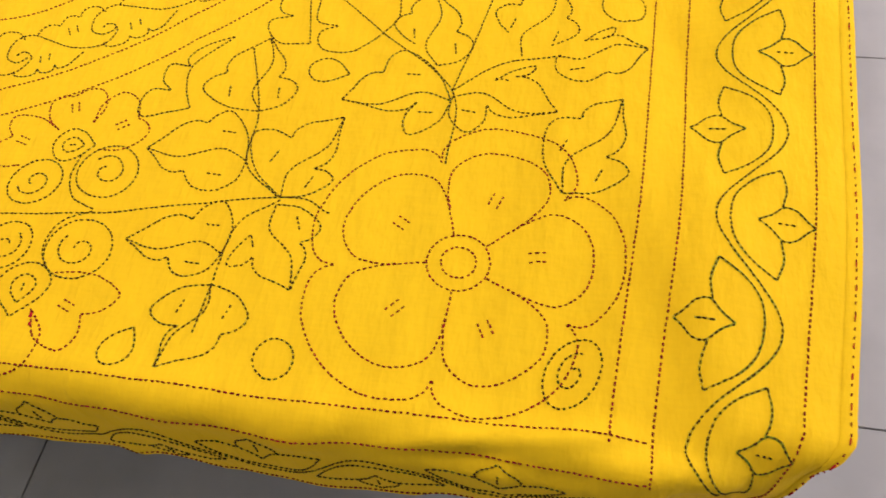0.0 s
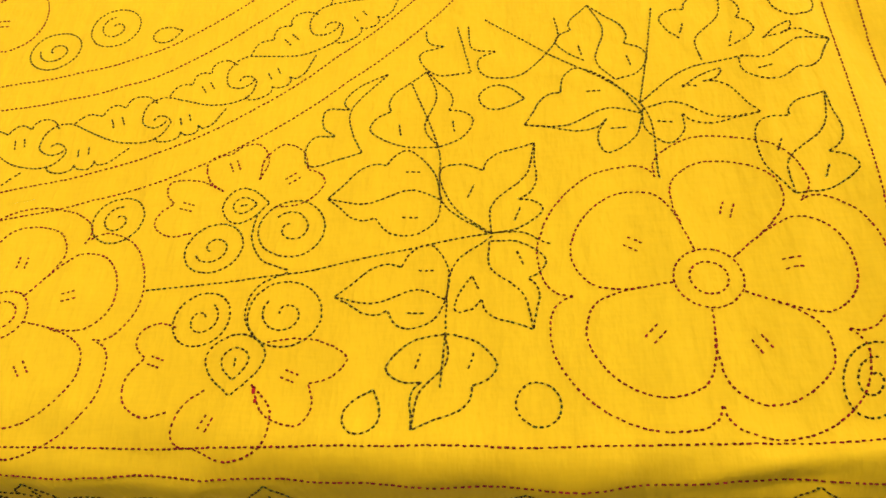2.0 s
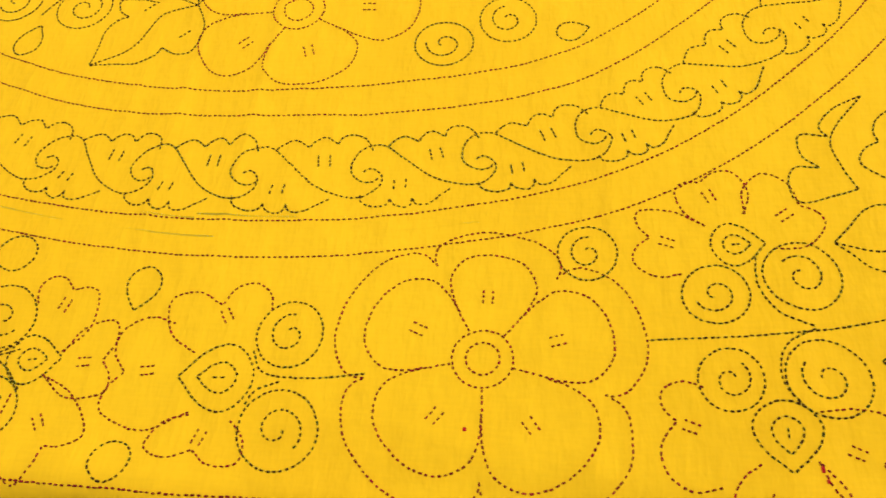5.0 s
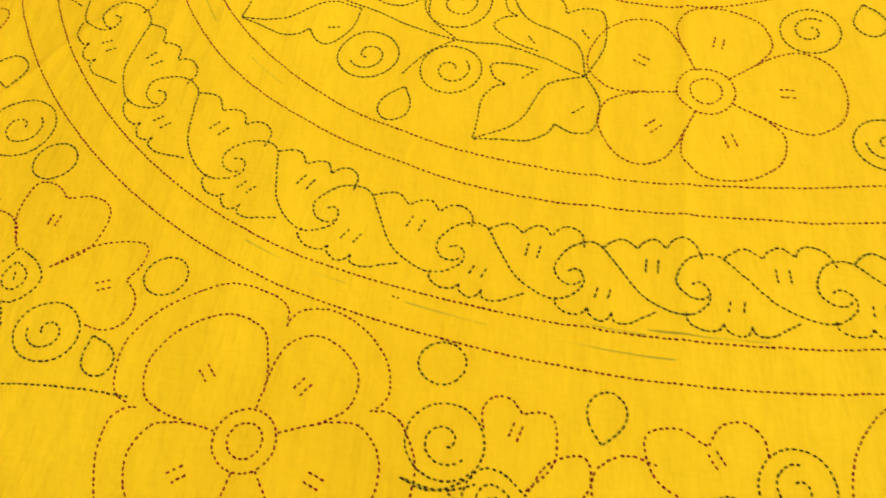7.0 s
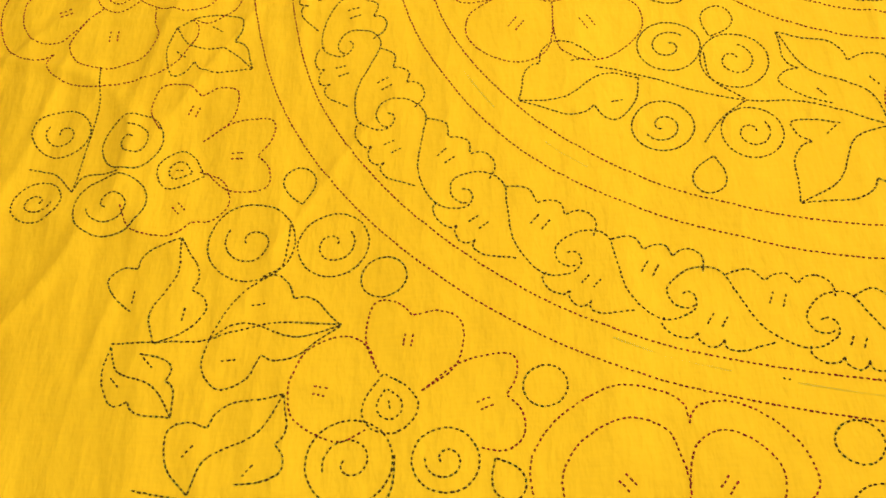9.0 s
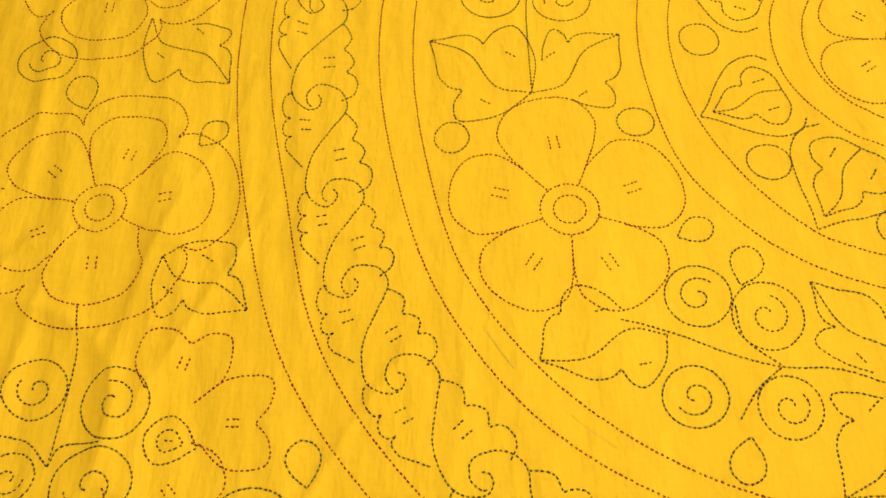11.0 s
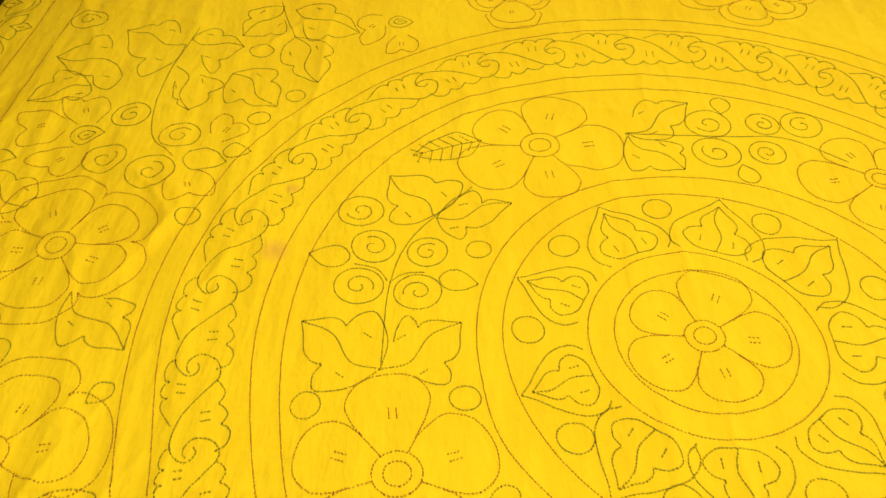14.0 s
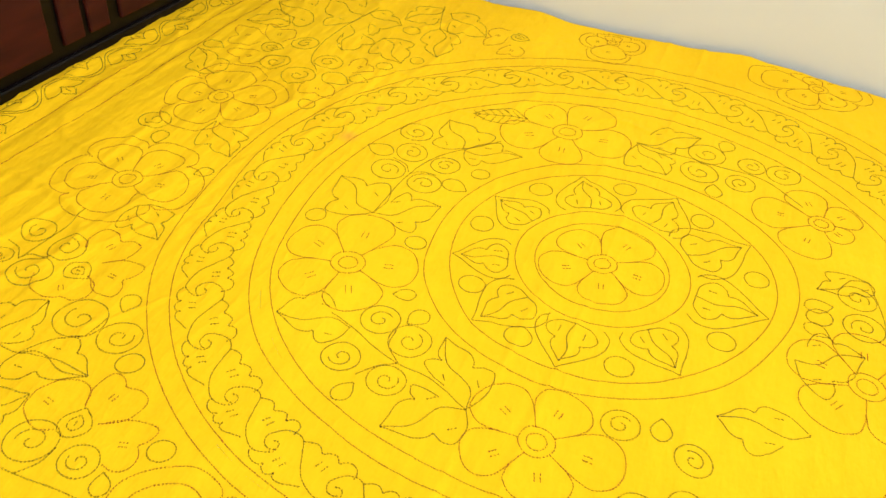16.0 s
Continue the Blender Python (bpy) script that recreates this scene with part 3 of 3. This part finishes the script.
def vine(origin, way, out, start, count, half=0.0775):
    """A wavy double stem with a half leaf and a bud in every bend; way runs along the border, out points to the hem."""
    o, w, s = Vector(origin), Vector(way), Vector(out)
    at = lambda x, y: o + w * x + s * y
    length = count * half
    crest = [at(start + x, -0.023 * math.cos(x / half * math.pi) * (1 + 0.12 * wave(x * 9, origin[0] * 5))) for x in np.arange(-half / 2, length, half / 6)]
    sew("vine", [curve(crest)], GREEN, inked=True)
    for i in range(count):
        x, k = start + i * half, -1 if i % 2 else 1
        p = lambda a, q: at(x + a * (1 + 0.08 * wave(x * 20, 1)), k * q)
        lines = [curve([p(-0.043, 0.018), p(-0.032, 0.001), p(-0.018, -0.010), p(0, -0.013), p(0.018, -0.010), p(0.032, 0.001), p(0.043, 0.018)])]
        lines += [curve([p(s * 0.043, 0.018), p(s * 0.028, 0.0215), p(s * 0.013, 0.019)]) for s in (1, -1)]
        lines += [curve([p(0, 0.004), p(s * 0.006, 0.013), p(s * 0.0135, 0.0205), p(s * 0.011, 0.029), p(s * 0.005, 0.034), p(0, 0.040)]) for s in (1, -1)]
        lines.append([p(0, 0.016), p(0, 0.028)])
        sew("vine_leaf", lines, GREEN, inked=True)


vine((0.249, 0.0), (0, 1), (1, 0), 0.224, 19)
vine((0.0, 0.149), (1, 0), (0, -1), -1.515, 22)
vine((-1.583, 0.0), (0, 1), (-1, 0), 0.25, 19)

# flowers, leaves, coils and buds, each where it was drawn on the cloth
flower((0.068, 0.326), ((12, 0.088, 42), (69, 0.093, 108), (150, 0.088, 188), (227, 0.088, 269), (296, 0.088, 335)), True)
leaf((-0.093, 0.313), (-0.105, 0.355), (-0.124, 0.338), (-0.166, 0.316), (-0.130, 0.306), (-0.114, 0.293))
leaf((-0.067, 0.357), (-0.087, 0.305), (-0.070, 0.313), (-0.038, 0.292), (-0.042, 0.328), (-0.031, 0.344))
leaf((-0.092, 0.289), (-0.127, 0.267), (-0.104, 0.257), (-0.108, 0.226), (-0.074, 0.255), (-0.060, 0.270))
leaf((-0.066, 0.363), (-0.104, 0.416), (-0.073, 0.416), (-0.038, 0.439), (-0.049, 0.390), (-0.032, 0.380))
leaf((-0.101, 0.392), (-0.125, 0.436), (-0.142, 0.423), (-0.182, 0.396), (-0.146, 0.378), (-0.117, 0.364))
leaf((-0.106, 0.439), (-0.157, 0.455), (-0.144, 0.475), (-0.120, 0.516), (-0.101, 0.474), (-0.082, 0.462))
half_leaf((-0.150, 0.514), (-0.174, 0.479), (-0.171, 0.455), (-0.162, 0.436))
half_leaf((-0.162, 0.436), (-0.197, 0.425), (-0.205, 0.439), (-0.200, 0.453), (-0.184, 0.453))
half_leaf((-0.184, 0.453), (-0.195, 0.464), (-0.194, 0.480), (-0.176, 0.478))
half_leaf((-0.176, 0.478), (-0.181, 0.487), (-0.169, 0.503), (-0.150, 0.514))
half_leaf((-0.124, 0.561), (-0.121, 0.547), (-0.108, 0.542))
half_leaf((-0.108, 0.542), (-0.126, 0.536), (-0.124, 0.523), (-0.110, 0.511), (-0.086, 0.512))
half_leaf((-0.086, 0.512), (-0.092, 0.536), (-0.099, 0.563))
half_leaf((-0.090, 0.563), (-0.086, 0.537), (-0.067, 0.533))
half_leaf((-0.067, 0.533), (-0.081, 0.524), (-0.074, 0.507), (-0.048, 0.506), (-0.030, 0.526))
half_leaf((-0.030, 0.526), (-0.020, 0.546), (-0.023, 0.568))
leaf((0.038, 0.463), (-0.005, 0.510), (-0.019, 0.486), (-0.045, 0.456), (0.013, 0.459), (0.012, 0.428))
leaf((0.038, 0.467), (0.096, 0.504), (0.082, 0.491), (0.117, 0.458), (0.065, 0.461), (0.054, 0.434))
leaf((0.110, 0.515), (0.151, 0.550), (0.142, 0.536), (0.177, 0.533), (0.149, 0.501), (0.121, 0.492))
leaf((0.084, 0.512), (0.057, 0.561), (0.076, 0.568), (0.103, 0.590), (0.113, 0.556), (0.124, 0.541))
leaf((0.021, 0.497), (-0.022, 0.539), (-0.010, 0.552), (0.003, 0.580), (0.029, 0.535), (0.045, 0.519))
leaf((0.128, 0.387), (0.111, 0.442), (0.135, 0.454), (0.162, 0.476), (0.154, 0.421), (0.170, 0.406))
spiral((0.151, 0.259), 0.024, 1, 0.72, 62)
drop((-0.045, 0.482), (-0.079, 0.487))
circle((-0.035, 0.244), 0.014)
drop((-0.133, 0.252), (-0.142, 0.223))
circle((0.156, 0.575), 0.018)
stem((-0.065, 0.361), (-0.090, 0.337), (-0.092, 0.289), (-0.093, 0.253))
stem((-0.068, 0.363), (-0.100, 0.390), (-0.106, 0.438), (-0.131, 0.504))
stem((0.045, 0.403), (0.037, 0.473), (-0.027, 0.527), (-0.078, 0.571))
stem((0.037, 0.473), (0.045, 0.522), (0.052, 0.573))
stem((0.037, 0.473), (0.070, 0.503), (0.114, 0.516))
flower((-0.399, 0.306), ((16, 0.082, 52), (93, 0.073, 119), (158, 0.079, 193), (238, 0.080, 273), (306, 0.089, 345)), True)
heart((-0.260, 0.405), (-0.303, 0.416), (-0.296, 0.396), (-0.306, 0.376), (-0.276, 0.370))
heart((-0.260, 0.405), (-0.279, 0.432), (-0.262, 0.440), (-0.240, 0.448), (-0.236, 0.415))
heart((-0.235, 0.415), (-0.222, 0.448), (-0.200, 0.423), (-0.186, 0.407), (-0.220, 0.390))
bud((-0.224, 0.394), (-0.258, 0.391))
spiral((-0.257, 0.356), 0.021, 1)
spiral((-0.204, 0.371), 0.024, -1)
spiral((-0.336, 0.383), 0.020, 1)
spiral((-0.252, 0.300), 0.020, -1)
spiral((-0.197, 0.304), 0.025, 1)
bud((-0.222, 0.247), (-0.224, 0.289))
heart((-0.267, 0.294), (-0.292, 0.291), (-0.284, 0.273), (-0.290, 0.242), (-0.260, 0.237))
heart((-0.205, 0.283), (-0.152, 0.274), (-0.174, 0.256), (-0.176, 0.228), (-0.209, 0.255))
heart((-0.238, 0.252), (-0.256, 0.224), (-0.240, 0.215), (-0.196, 0.217), (-0.208, 0.254))
stem((-0.298, 0.323), (-0.207, 0.333), (-0.067, 0.363), (-0.027, 0.354))
flower((-0.844, 0.304), ((55, 0.080, 84), (136, 0.089, 170), (215, 0.074, 260), (285, 0.086, 303), (335, 0.086, 20)), True)
spiral((-0.725, 0.318), 0.024, -1)
spiral((-0.718, 0.253), 0.025, 1)
circle((-0.733, 0.367), 0.015)
drop((-0.767, 0.235), (-0.734, 0.215))
drop((-0.634, 0.327), (-0.630, 0.360))
bud((-0.674, 0.292), (-0.711, 0.287))
heart((-0.703, 0.328), (-0.699, 0.349), (-0.681, 0.340), (-0.662, 0.338), (-0.676, 0.295))
heart((-0.674, 0.295), (-0.644, 0.319), (-0.645, 0.291), (-0.639, 0.269), (-0.683, 0.279))
heart((-0.684, 0.280), (-0.642, 0.244), (-0.665, 0.233), (-0.680, 0.210), (-0.700, 0.266))
bud((-0.591, 0.283), (-0.542, 0.285))
heart((-0.583, 0.299), (-0.609, 0.336), (-0.573, 0.334), (-0.553, 0.351), (-0.539, 0.331))
heart((-0.601, 0.319), (-0.636, 0.313), (-0.628, 0.284), (-0.636, 0.257), (-0.577, 0.261))
heart((-0.577, 0.259), (-0.601, 0.237), (-0.570, 0.237), (-0.540, 0.231), (-0.551, 0.257))
spiral((-0.524, 0.316), 0.023, 1)
spiral((-0.520, 0.253), 0.026, 1)
circle((-0.619, 0.227), 0.013)
stem((-0.471, 0.292), (-0.506, 0.287), (-0.536, 0.289), (-0.546, 0.304))
stem((-0.749, 0.294), (-0.725, 0.290), (-0.706, 0.300))
flower((-0.570, 0.600), ((2, 0.100, 38), (81, 0.086, 112), (152, 0.093, 186), (229, 0.089, 248), (290, 0.081, 332)), False)
leaf((-0.840, 0.662), (-0.903, 0.704), (-0.918, 0.681), (-0.936, 0.643), (-0.877, 0.635), (-0.859, 0.622))
spiral((-0.813, 0.693), 0.026, 1)
spiral((-0.763, 0.676), 0.028, -1)
spiral((-0.826, 0.614), 0.024, 1)
spiral((-0.760, 0.605), 0.024, -1)
drop((-0.792, 0.584), (-0.801, 0.551))
leaf((-0.658, 0.606), (-0.647, 0.671), (-0.676, 0.671), (-0.726, 0.703), (-0.714, 0.666), (-0.732, 0.652))
leaf((-0.658, 0.606), (-0.729, 0.614), (-0.717, 0.595), (-0.736, 0.541), (-0.678, 0.560), (-0.650, 0.557))
stem((-0.658, 0.606), (-0.716, 0.632), (-0.770, 0.637), (-0.841, 0.665), (-0.874, 0.675))
spiral((-0.447, 0.564), 0.023, 1)
spiral((-0.399, 0.589), 0.023, 1)
drop((-0.336, 0.582), (-0.361, 0.574))
heart((-1.190, 0.587), (-1.161, 0.556), (-1.189, 0.540), (-1.213, 0.527), (-1.246, 0.555))
spiral((-1.139, 0.521), 0.034, 1)
spiral((-1.077, 0.518), 0.027, -1)
circle((-1.038, 0.490), 0.017)
leaf((-1.160, 0.444), (-1.121, 0.492), (-1.102, 0.474), (-1.067, 0.453), (-1.121, 0.431), (-1.150, 0.407))
leaf((-1.199, 0.440), (-1.243, 0.491), (-1.221, 0.500), (-1.192, 0.525), (-1.178, 0.482), (-1.166, 0.465))
leaf((-1.159, 0.336), (-1.179, 0.377), (-1.152, 0.380), (-1.102, 0.403), (-1.105, 0.369), (-1.100, 0.350))
leaf((-1.230, 0.439), (-1.184, 0.425), (-1.185, 0.412), (-1.178, 0.387), (-1.209, 0.398), (-1.225, 0.399))
heart((-1.038, 0.417), (-1.044, 0.469), (-1.016, 0.459), (-0.981, 0.452), (-1.009, 0.404))
heart((-1.009, 0.404), (-0.949, 0.430), (-0.952, 0.401), (-0.942, 0.372), (-0.970, 0.366))
heart((-1.040, 0.419), (-1.065, 0.445), (-1.100, 0.409), (-1.080, 0.376), (-1.045, 0.379))
bud((-1.035, 0.417), (-1.026, 0.376))
spiral((-1.055, 0.357), 0.029, -1)
spiral((-0.992, 0.358), 0.022, 1)
drop((-0.960, 0.359), (-0.946, 0.333))
circle((-0.926, 0.407), 0.015)
stem((-1.196, 0.339), (-1.136, 0.329), (-1.078, 0.317), (-1.036, 0.318), (-0.973, 0.323), (-0.923, 0.322))
stem((-1.231, 0.441), (-1.193, 0.441), (-1.162, 0.443), (-1.118, 0.455), (-1.066, 0.454))
flower((-1.292, 0.784), ((6, 0.094, 50), (68, 0.096, 110), (144, 0.100, 167), (209, 0.090, 236), (261, 0.088, 332)), True)
spiral((-1.372, 0.945), 0.027, 1)
drop((-1.323, 0.886), (-1.338, 0.924))
drop((-1.217, 0.844), (-1.197, 0.869))
leaf((-1.280, 0.990), (-1.204, 0.973), (-1.213, 0.955), (-1.198, 0.911), (-1.246, 0.929), (-1.272, 0.919))
leaf((-1.231, 0.736), (-1.177, 0.747), (-1.178, 0.719), (-1.159, 0.689), (-1.210, 0.698), (-1.229, 0.685))
spiral((-1.311, 0.628), 0.024, 1)
spiral((-1.317, 0.562), 0.020, -1)
heart((-1.227, 0.626), (-1.233, 0.672), (-1.199, 0.662), (-1.168, 0.665), (-1.192, 0.616))
heart((-1.192, 0.616), (-1.136, 0.634), (-1.144, 0.600), (-1.134, 0.569), (-1.184, 0.586))
bud((-1.185, 0.583), (-1.223, 0.592))
spiral((-1.249, 0.616), 0.027, -1)
spiral((-1.255, 0.556), 0.029, 1)
drop((-1.103, 0.553), (-1.110, 0.587))
flower((-1.323, 1.063), ((28, 0.096, 72), (116, 0.106, 150), (183, 0.080, 227), (271, 0.097, 304), (338, 0.094, 3)), True)
stem((-1.293, 0.696), (-1.286, 0.650), (-1.290, 0.570))
flower((-0.904, 0.772), ((16, 0.097, 68), (94, 0.114, 133), (160, 0.100, 201), (237, 0.098, 269), (294, 0.097, 341)), False)
leaf((-0.928, 0.891), (-0.937, 0.966), (-0.969, 0.948), (-1.018, 0.954), (-0.989, 0.896), (-0.991, 0.862))
leaf((-0.928, 0.891), (-0.906, 0.963), (-0.892, 0.947), (-0.845, 0.955), (-0.863, 0.901), (-0.859, 0.874))
circle((-0.999, 0.845), 0.016)
circle((-0.841, 0.857), 0.016)
drop((-0.821, 0.744), (-0.792, 0.756))
drop((-0.779, 0.701), (-0.765, 0.734))
stem((-0.928, 0.891), (-0.926, 1.009), (-0.902, 1.089), (-0.832, 1.180))
spiral((-0.969, 1.130), 0.028, 1)
spiral((-0.949, 1.069), 0.027, -1)
spiral((-0.885, 1.062), 0.024, 1)
spiral((-0.961, 1.006), 0.028, 1)
spiral((-0.894, 0.999), 0.027, -1)
drop((-1.024, 1.056), (-0.975, 1.048))
drop((-0.826, 1.011), (-0.870, 1.021))
circle((-0.825, 1.067), 0.015)
leaf((-0.880, 1.125), (-0.844, 1.185), (-0.879, 1.187), (-0.938, 1.199), (-0.924, 1.141), (-0.929, 1.110))
leaf((-0.876, 1.121), (-0.833, 1.172), (-0.820, 1.148), (-0.782, 1.150), (-0.840, 1.106), (-0.848, 1.084))
flower((-0.587, 0.939), ((64, 0.098, 107), (145, 0.083, 179), (213, 0.092, 250), (281, 0.084, 321), (354, 0.089, 34)), False)
flower((-0.740, 1.267), ((12, 0.113, 36), (77, 0.116, 107), (139, 0.100, 180), (216, 0.121, 249), (278, 0.107, 308)), False)
veined_leaf((-0.818, 1.278), (-0.910, 1.242))
spiral((-1.456, 1.591), 0.029, 1)
leaf((-1.279, 1.517), (-1.317, 1.592), (-1.340, 1.574), (-1.384, 1.558), (-1.332, 1.476), (-1.320, 1.423))
leaf((-1.273, 1.531), (-1.242, 1.569), (-1.228, 1.546), (-1.186, 1.511), (-1.219, 1.473), (-1.221, 1.437))
leaf((-1.277, 1.452), (-1.262, 1.368), (-1.253, 1.364), (-1.232, 1.337), (-1.216, 1.385), (-1.198, 1.409))
leaf((-1.189, 1.434), (-1.127, 1.445), (-1.128, 1.412), (-1.108, 1.349), (-1.159, 1.364), (-1.187, 1.363))
leaf((-1.370, 1.457), (-1.412, 1.541), (-1.431, 1.511), (-1.469, 1.475), (-1.397, 1.425), (-1.363, 1.390))
leaf((-1.391, 1.399), (-1.448, 1.438), (-1.448, 1.405), (-1.467, 1.352), (-1.417, 1.364), (-1.394, 1.364))
heart((-1.400, 1.317), (-1.465, 1.324), (-1.444, 1.290), (-1.440, 1.251), (-1.390, 1.287))
heart((-1.379, 1.303), (-1.418, 1.362), (-1.385, 1.356), (-1.358, 1.367), (-1.353, 1.305))
heart((-1.369, 1.254), (-1.422, 1.222), (-1.388, 1.213), (-1.365, 1.193), (-1.345, 1.242))
bud((-1.335, 1.285), (-1.380, 1.277))
spiral((-1.310, 1.325), 0.028, 1)
spiral((-1.318, 1.228), 0.029, -1)
drop((-1.434, 1.226), (-1.480, 1.228))
stem((-1.269, 1.567), (-1.285, 1.426), (-1.272, 1.290), (-1.228, 1.233))
spiral((-1.231, 1.281), 0.028, 1)
spiral((-1.250, 1.202), 0.033, -1)
heart((-1.189, 1.285), (-1.182, 1.330), (-1.162, 1.305), (-1.137, 1.290), (-1.171, 1.269))
drop((-1.155, 1.224), (-1.214, 1.234))
heart((-1.218, 1.202), (-1.216, 1.146), (-1.190, 1.162), (-1.159, 1.163), (-1.194, 1.210))
circle((-1.128, 1.318), 0.016)
drop((-1.126, 1.246), (-1.163, 1.243))
circle((-1.181, 1.118), 0.016)
circle((-1.086, 1.377), 0.015)
circle((-1.157, 1.500), 0.019)
leaf((-1.387, 1.132), (-1.391, 1.182), (-1.418, 1.182), (-1.475, 1.199), (-1.447, 1.147), (-1.441, 1.119))
leaf((-1.143, 1.643), (-1.196, 1.624), (-1.191, 1.599), (-1.195, 1.545), (-1.153, 1.557), (-1.129, 1.550))
leaf((-1.123, 1.630), (-1.070, 1.649), (-1.056, 1.618), (-1.009, 1.559), (-1.058, 1.548), (-1.085, 1.533))
leaf((-1.111, 1.544), (-1.124, 1.477), (-1.100, 1.459), (-1.057, 1.408), (-1.057, 1.478), (-1.048, 1.509))
stem((-1.150, 1.658), (-1.132, 1.600), (-1.111, 1.544))
bud((-0.925, 1.594), (-0.965, 1.591))
heart((-0.977, 1.615), (-1.014, 1.602), (-1.001, 1.566), (-0.997, 1.520), (-0.969, 1.581))
heart((-0.950, 1.549), (-0.962, 1.496), (-0.940, 1.508), (-0.917, 1.506), (-0.932, 1.553))
leaf((-0.622, 1.295), (-0.589, 1.371), (-0.566, 1.366), (-0.522, 1.369), (-0.556, 1.314), (-0.564, 1.285))
leaf((-0.619, 1.290), (-0.549, 1.271), (-0.555, 1.253), (-0.553, 1.220), (-0.598, 1.225), (-0.625, 1.219))
spiral((-0.503, 1.320), 0.032, 1)
spiral((-0.427, 1.321), 0.024, -1)
spiral((-0.374, 1.320), 0.029, 1)
spiral((-0.505, 1.256), 0.032, 1)
spiral((-0.437, 1.256), 0.025, -1)
drop((-0.477, 1.230), (-0.471, 1.192))
drop((-0.480, 1.344), (-0.473, 1.383))
stem((-0.622, 1.295), (-0.486, 1.291), (-0.404, 1.288), (-0.335, 1.237))
flower((-0.305, 1.205), ((51, 0.072, 83), (115, 0.090, 150), (185, 0.106, 219), (253, 0.102, 288), (324, 0.054, 8)), False)
flower((-0.764, 1.682), ((106, 0.040, 153), (200, 0.059, 235), (270, 0.085, 313), (356, 0.056, 51)), True)
flower((-0.343, 1.692), ((10, 0.086, 68), (127, 0.046, 156), (184, 0.112, 212), (241, 0.087, 276), (312, 0.072, 341)), True)
leaf((-0.316, 0.874), (-0.291, 0.940), (-0.270, 0.929), (-0.232, 0.922), (-0.269, 0.859), (-0.276, 0.822))
spiral((-0.491, 0.667), 0.023, 1)
spiral((-0.405, 0.655), 0.022, -1)
drop((-0.449, 0.699), (-0.444, 0.665))
circle((-0.292, 0.974), 0.018)
leaf((-0.286, 0.754), (-0.336, 0.776), (-0.351, 0.759), (-0.392, 0.733), (-0.359, 0.713), (-0.343, 0.695))
stem((-0.231, 0.384), (-0.231, 0.364), (-0.220, 0.345), (-0.200, 0.337))
stem((-0.200, 0.336), (-0.219, 0.323), (-0.223, 0.302), (-0.212, 0.285))
stem((-1.110, 0.535), (-1.113, 0.501), (-1.127, 0.491))
stem((-1.025, 0.362), (-1.027, 0.339), (-1.040, 0.318))
stem((-0.786, 0.685), (-0.783, 0.657), (-0.760, 0.636))
stem((-0.760, 0.635), (-0.781, 0.618), (-0.797, 0.596))
stem((-1.290, 0.570), (-1.283, 0.585), (-1.254, 0.587))
stem((-1.332, 0.594), (-1.308, 0.588), (-1.290, 0.570))
stem((-0.929, 1.014), (-0.942, 1.032), (-0.969, 1.040))
stem((-0.927, 1.012), (-0.911, 1.026), (-0.887, 1.029))
stem((-0.748, 0.294), (-0.734, 0.289), (-0.717, 0.291), (-0.703, 0.296))
stem((-0.720, 0.289), (-0.708, 0.281), (-0.696, 0.268))
stem((-0.524, 0.284), (-0.539, 0.277), (-0.544, 0.267))
flower((-0.228, 0.869), ((23, 0.094, 59), (95, 0.096, 131), (168, 0.099, 202), (236, 0.104, 270), (305, 0.096, 344)), False)
spiral((-0.246, 1.040), 0.026, 1)
spiral((-0.235, 0.981), 0.028, -1)
drop((-0.276, 1.005), (-0.313, 0.990))
drop((-0.276, 0.938), (-0.310, 0.951))
leaf((-0.232, 1.085), (-0.289, 1.083), (-0.282, 1.062), (-0.300, 1.035), (-0.250, 1.052), (-0.226, 1.058))
stem((-0.232, 1.085), (-0.212, 1.020), (-0.205, 0.975))


# floor tiles, 60 cm, laid round the bed
TX, TY, SIZE = 0.09, 0.46, 0.6
tile_mesh = None
for i in range(-4, 4):
    for j in range(-4, 3):
        x, y = TX + i * SIZE, TY + j * SIZE
        if x < X0 - 0.6 or x > X1 - 0.1 or y < Y0 - 0.3 or y > Y1 - 0.05:
            continue
        if tile_mesh is None:
            ob = part("tile", block((0.001, 0.001, -0.006), (SIZE - 0.001, SIZE - 0.001, 0.0), 0.0008, 1), TILE, floor)
            tile_mesh = ob.data
        else:
            ob = new("tile", tile_mesh)
            ob.parent = floor
        ob.location = (x, y, FLOOR_Z)
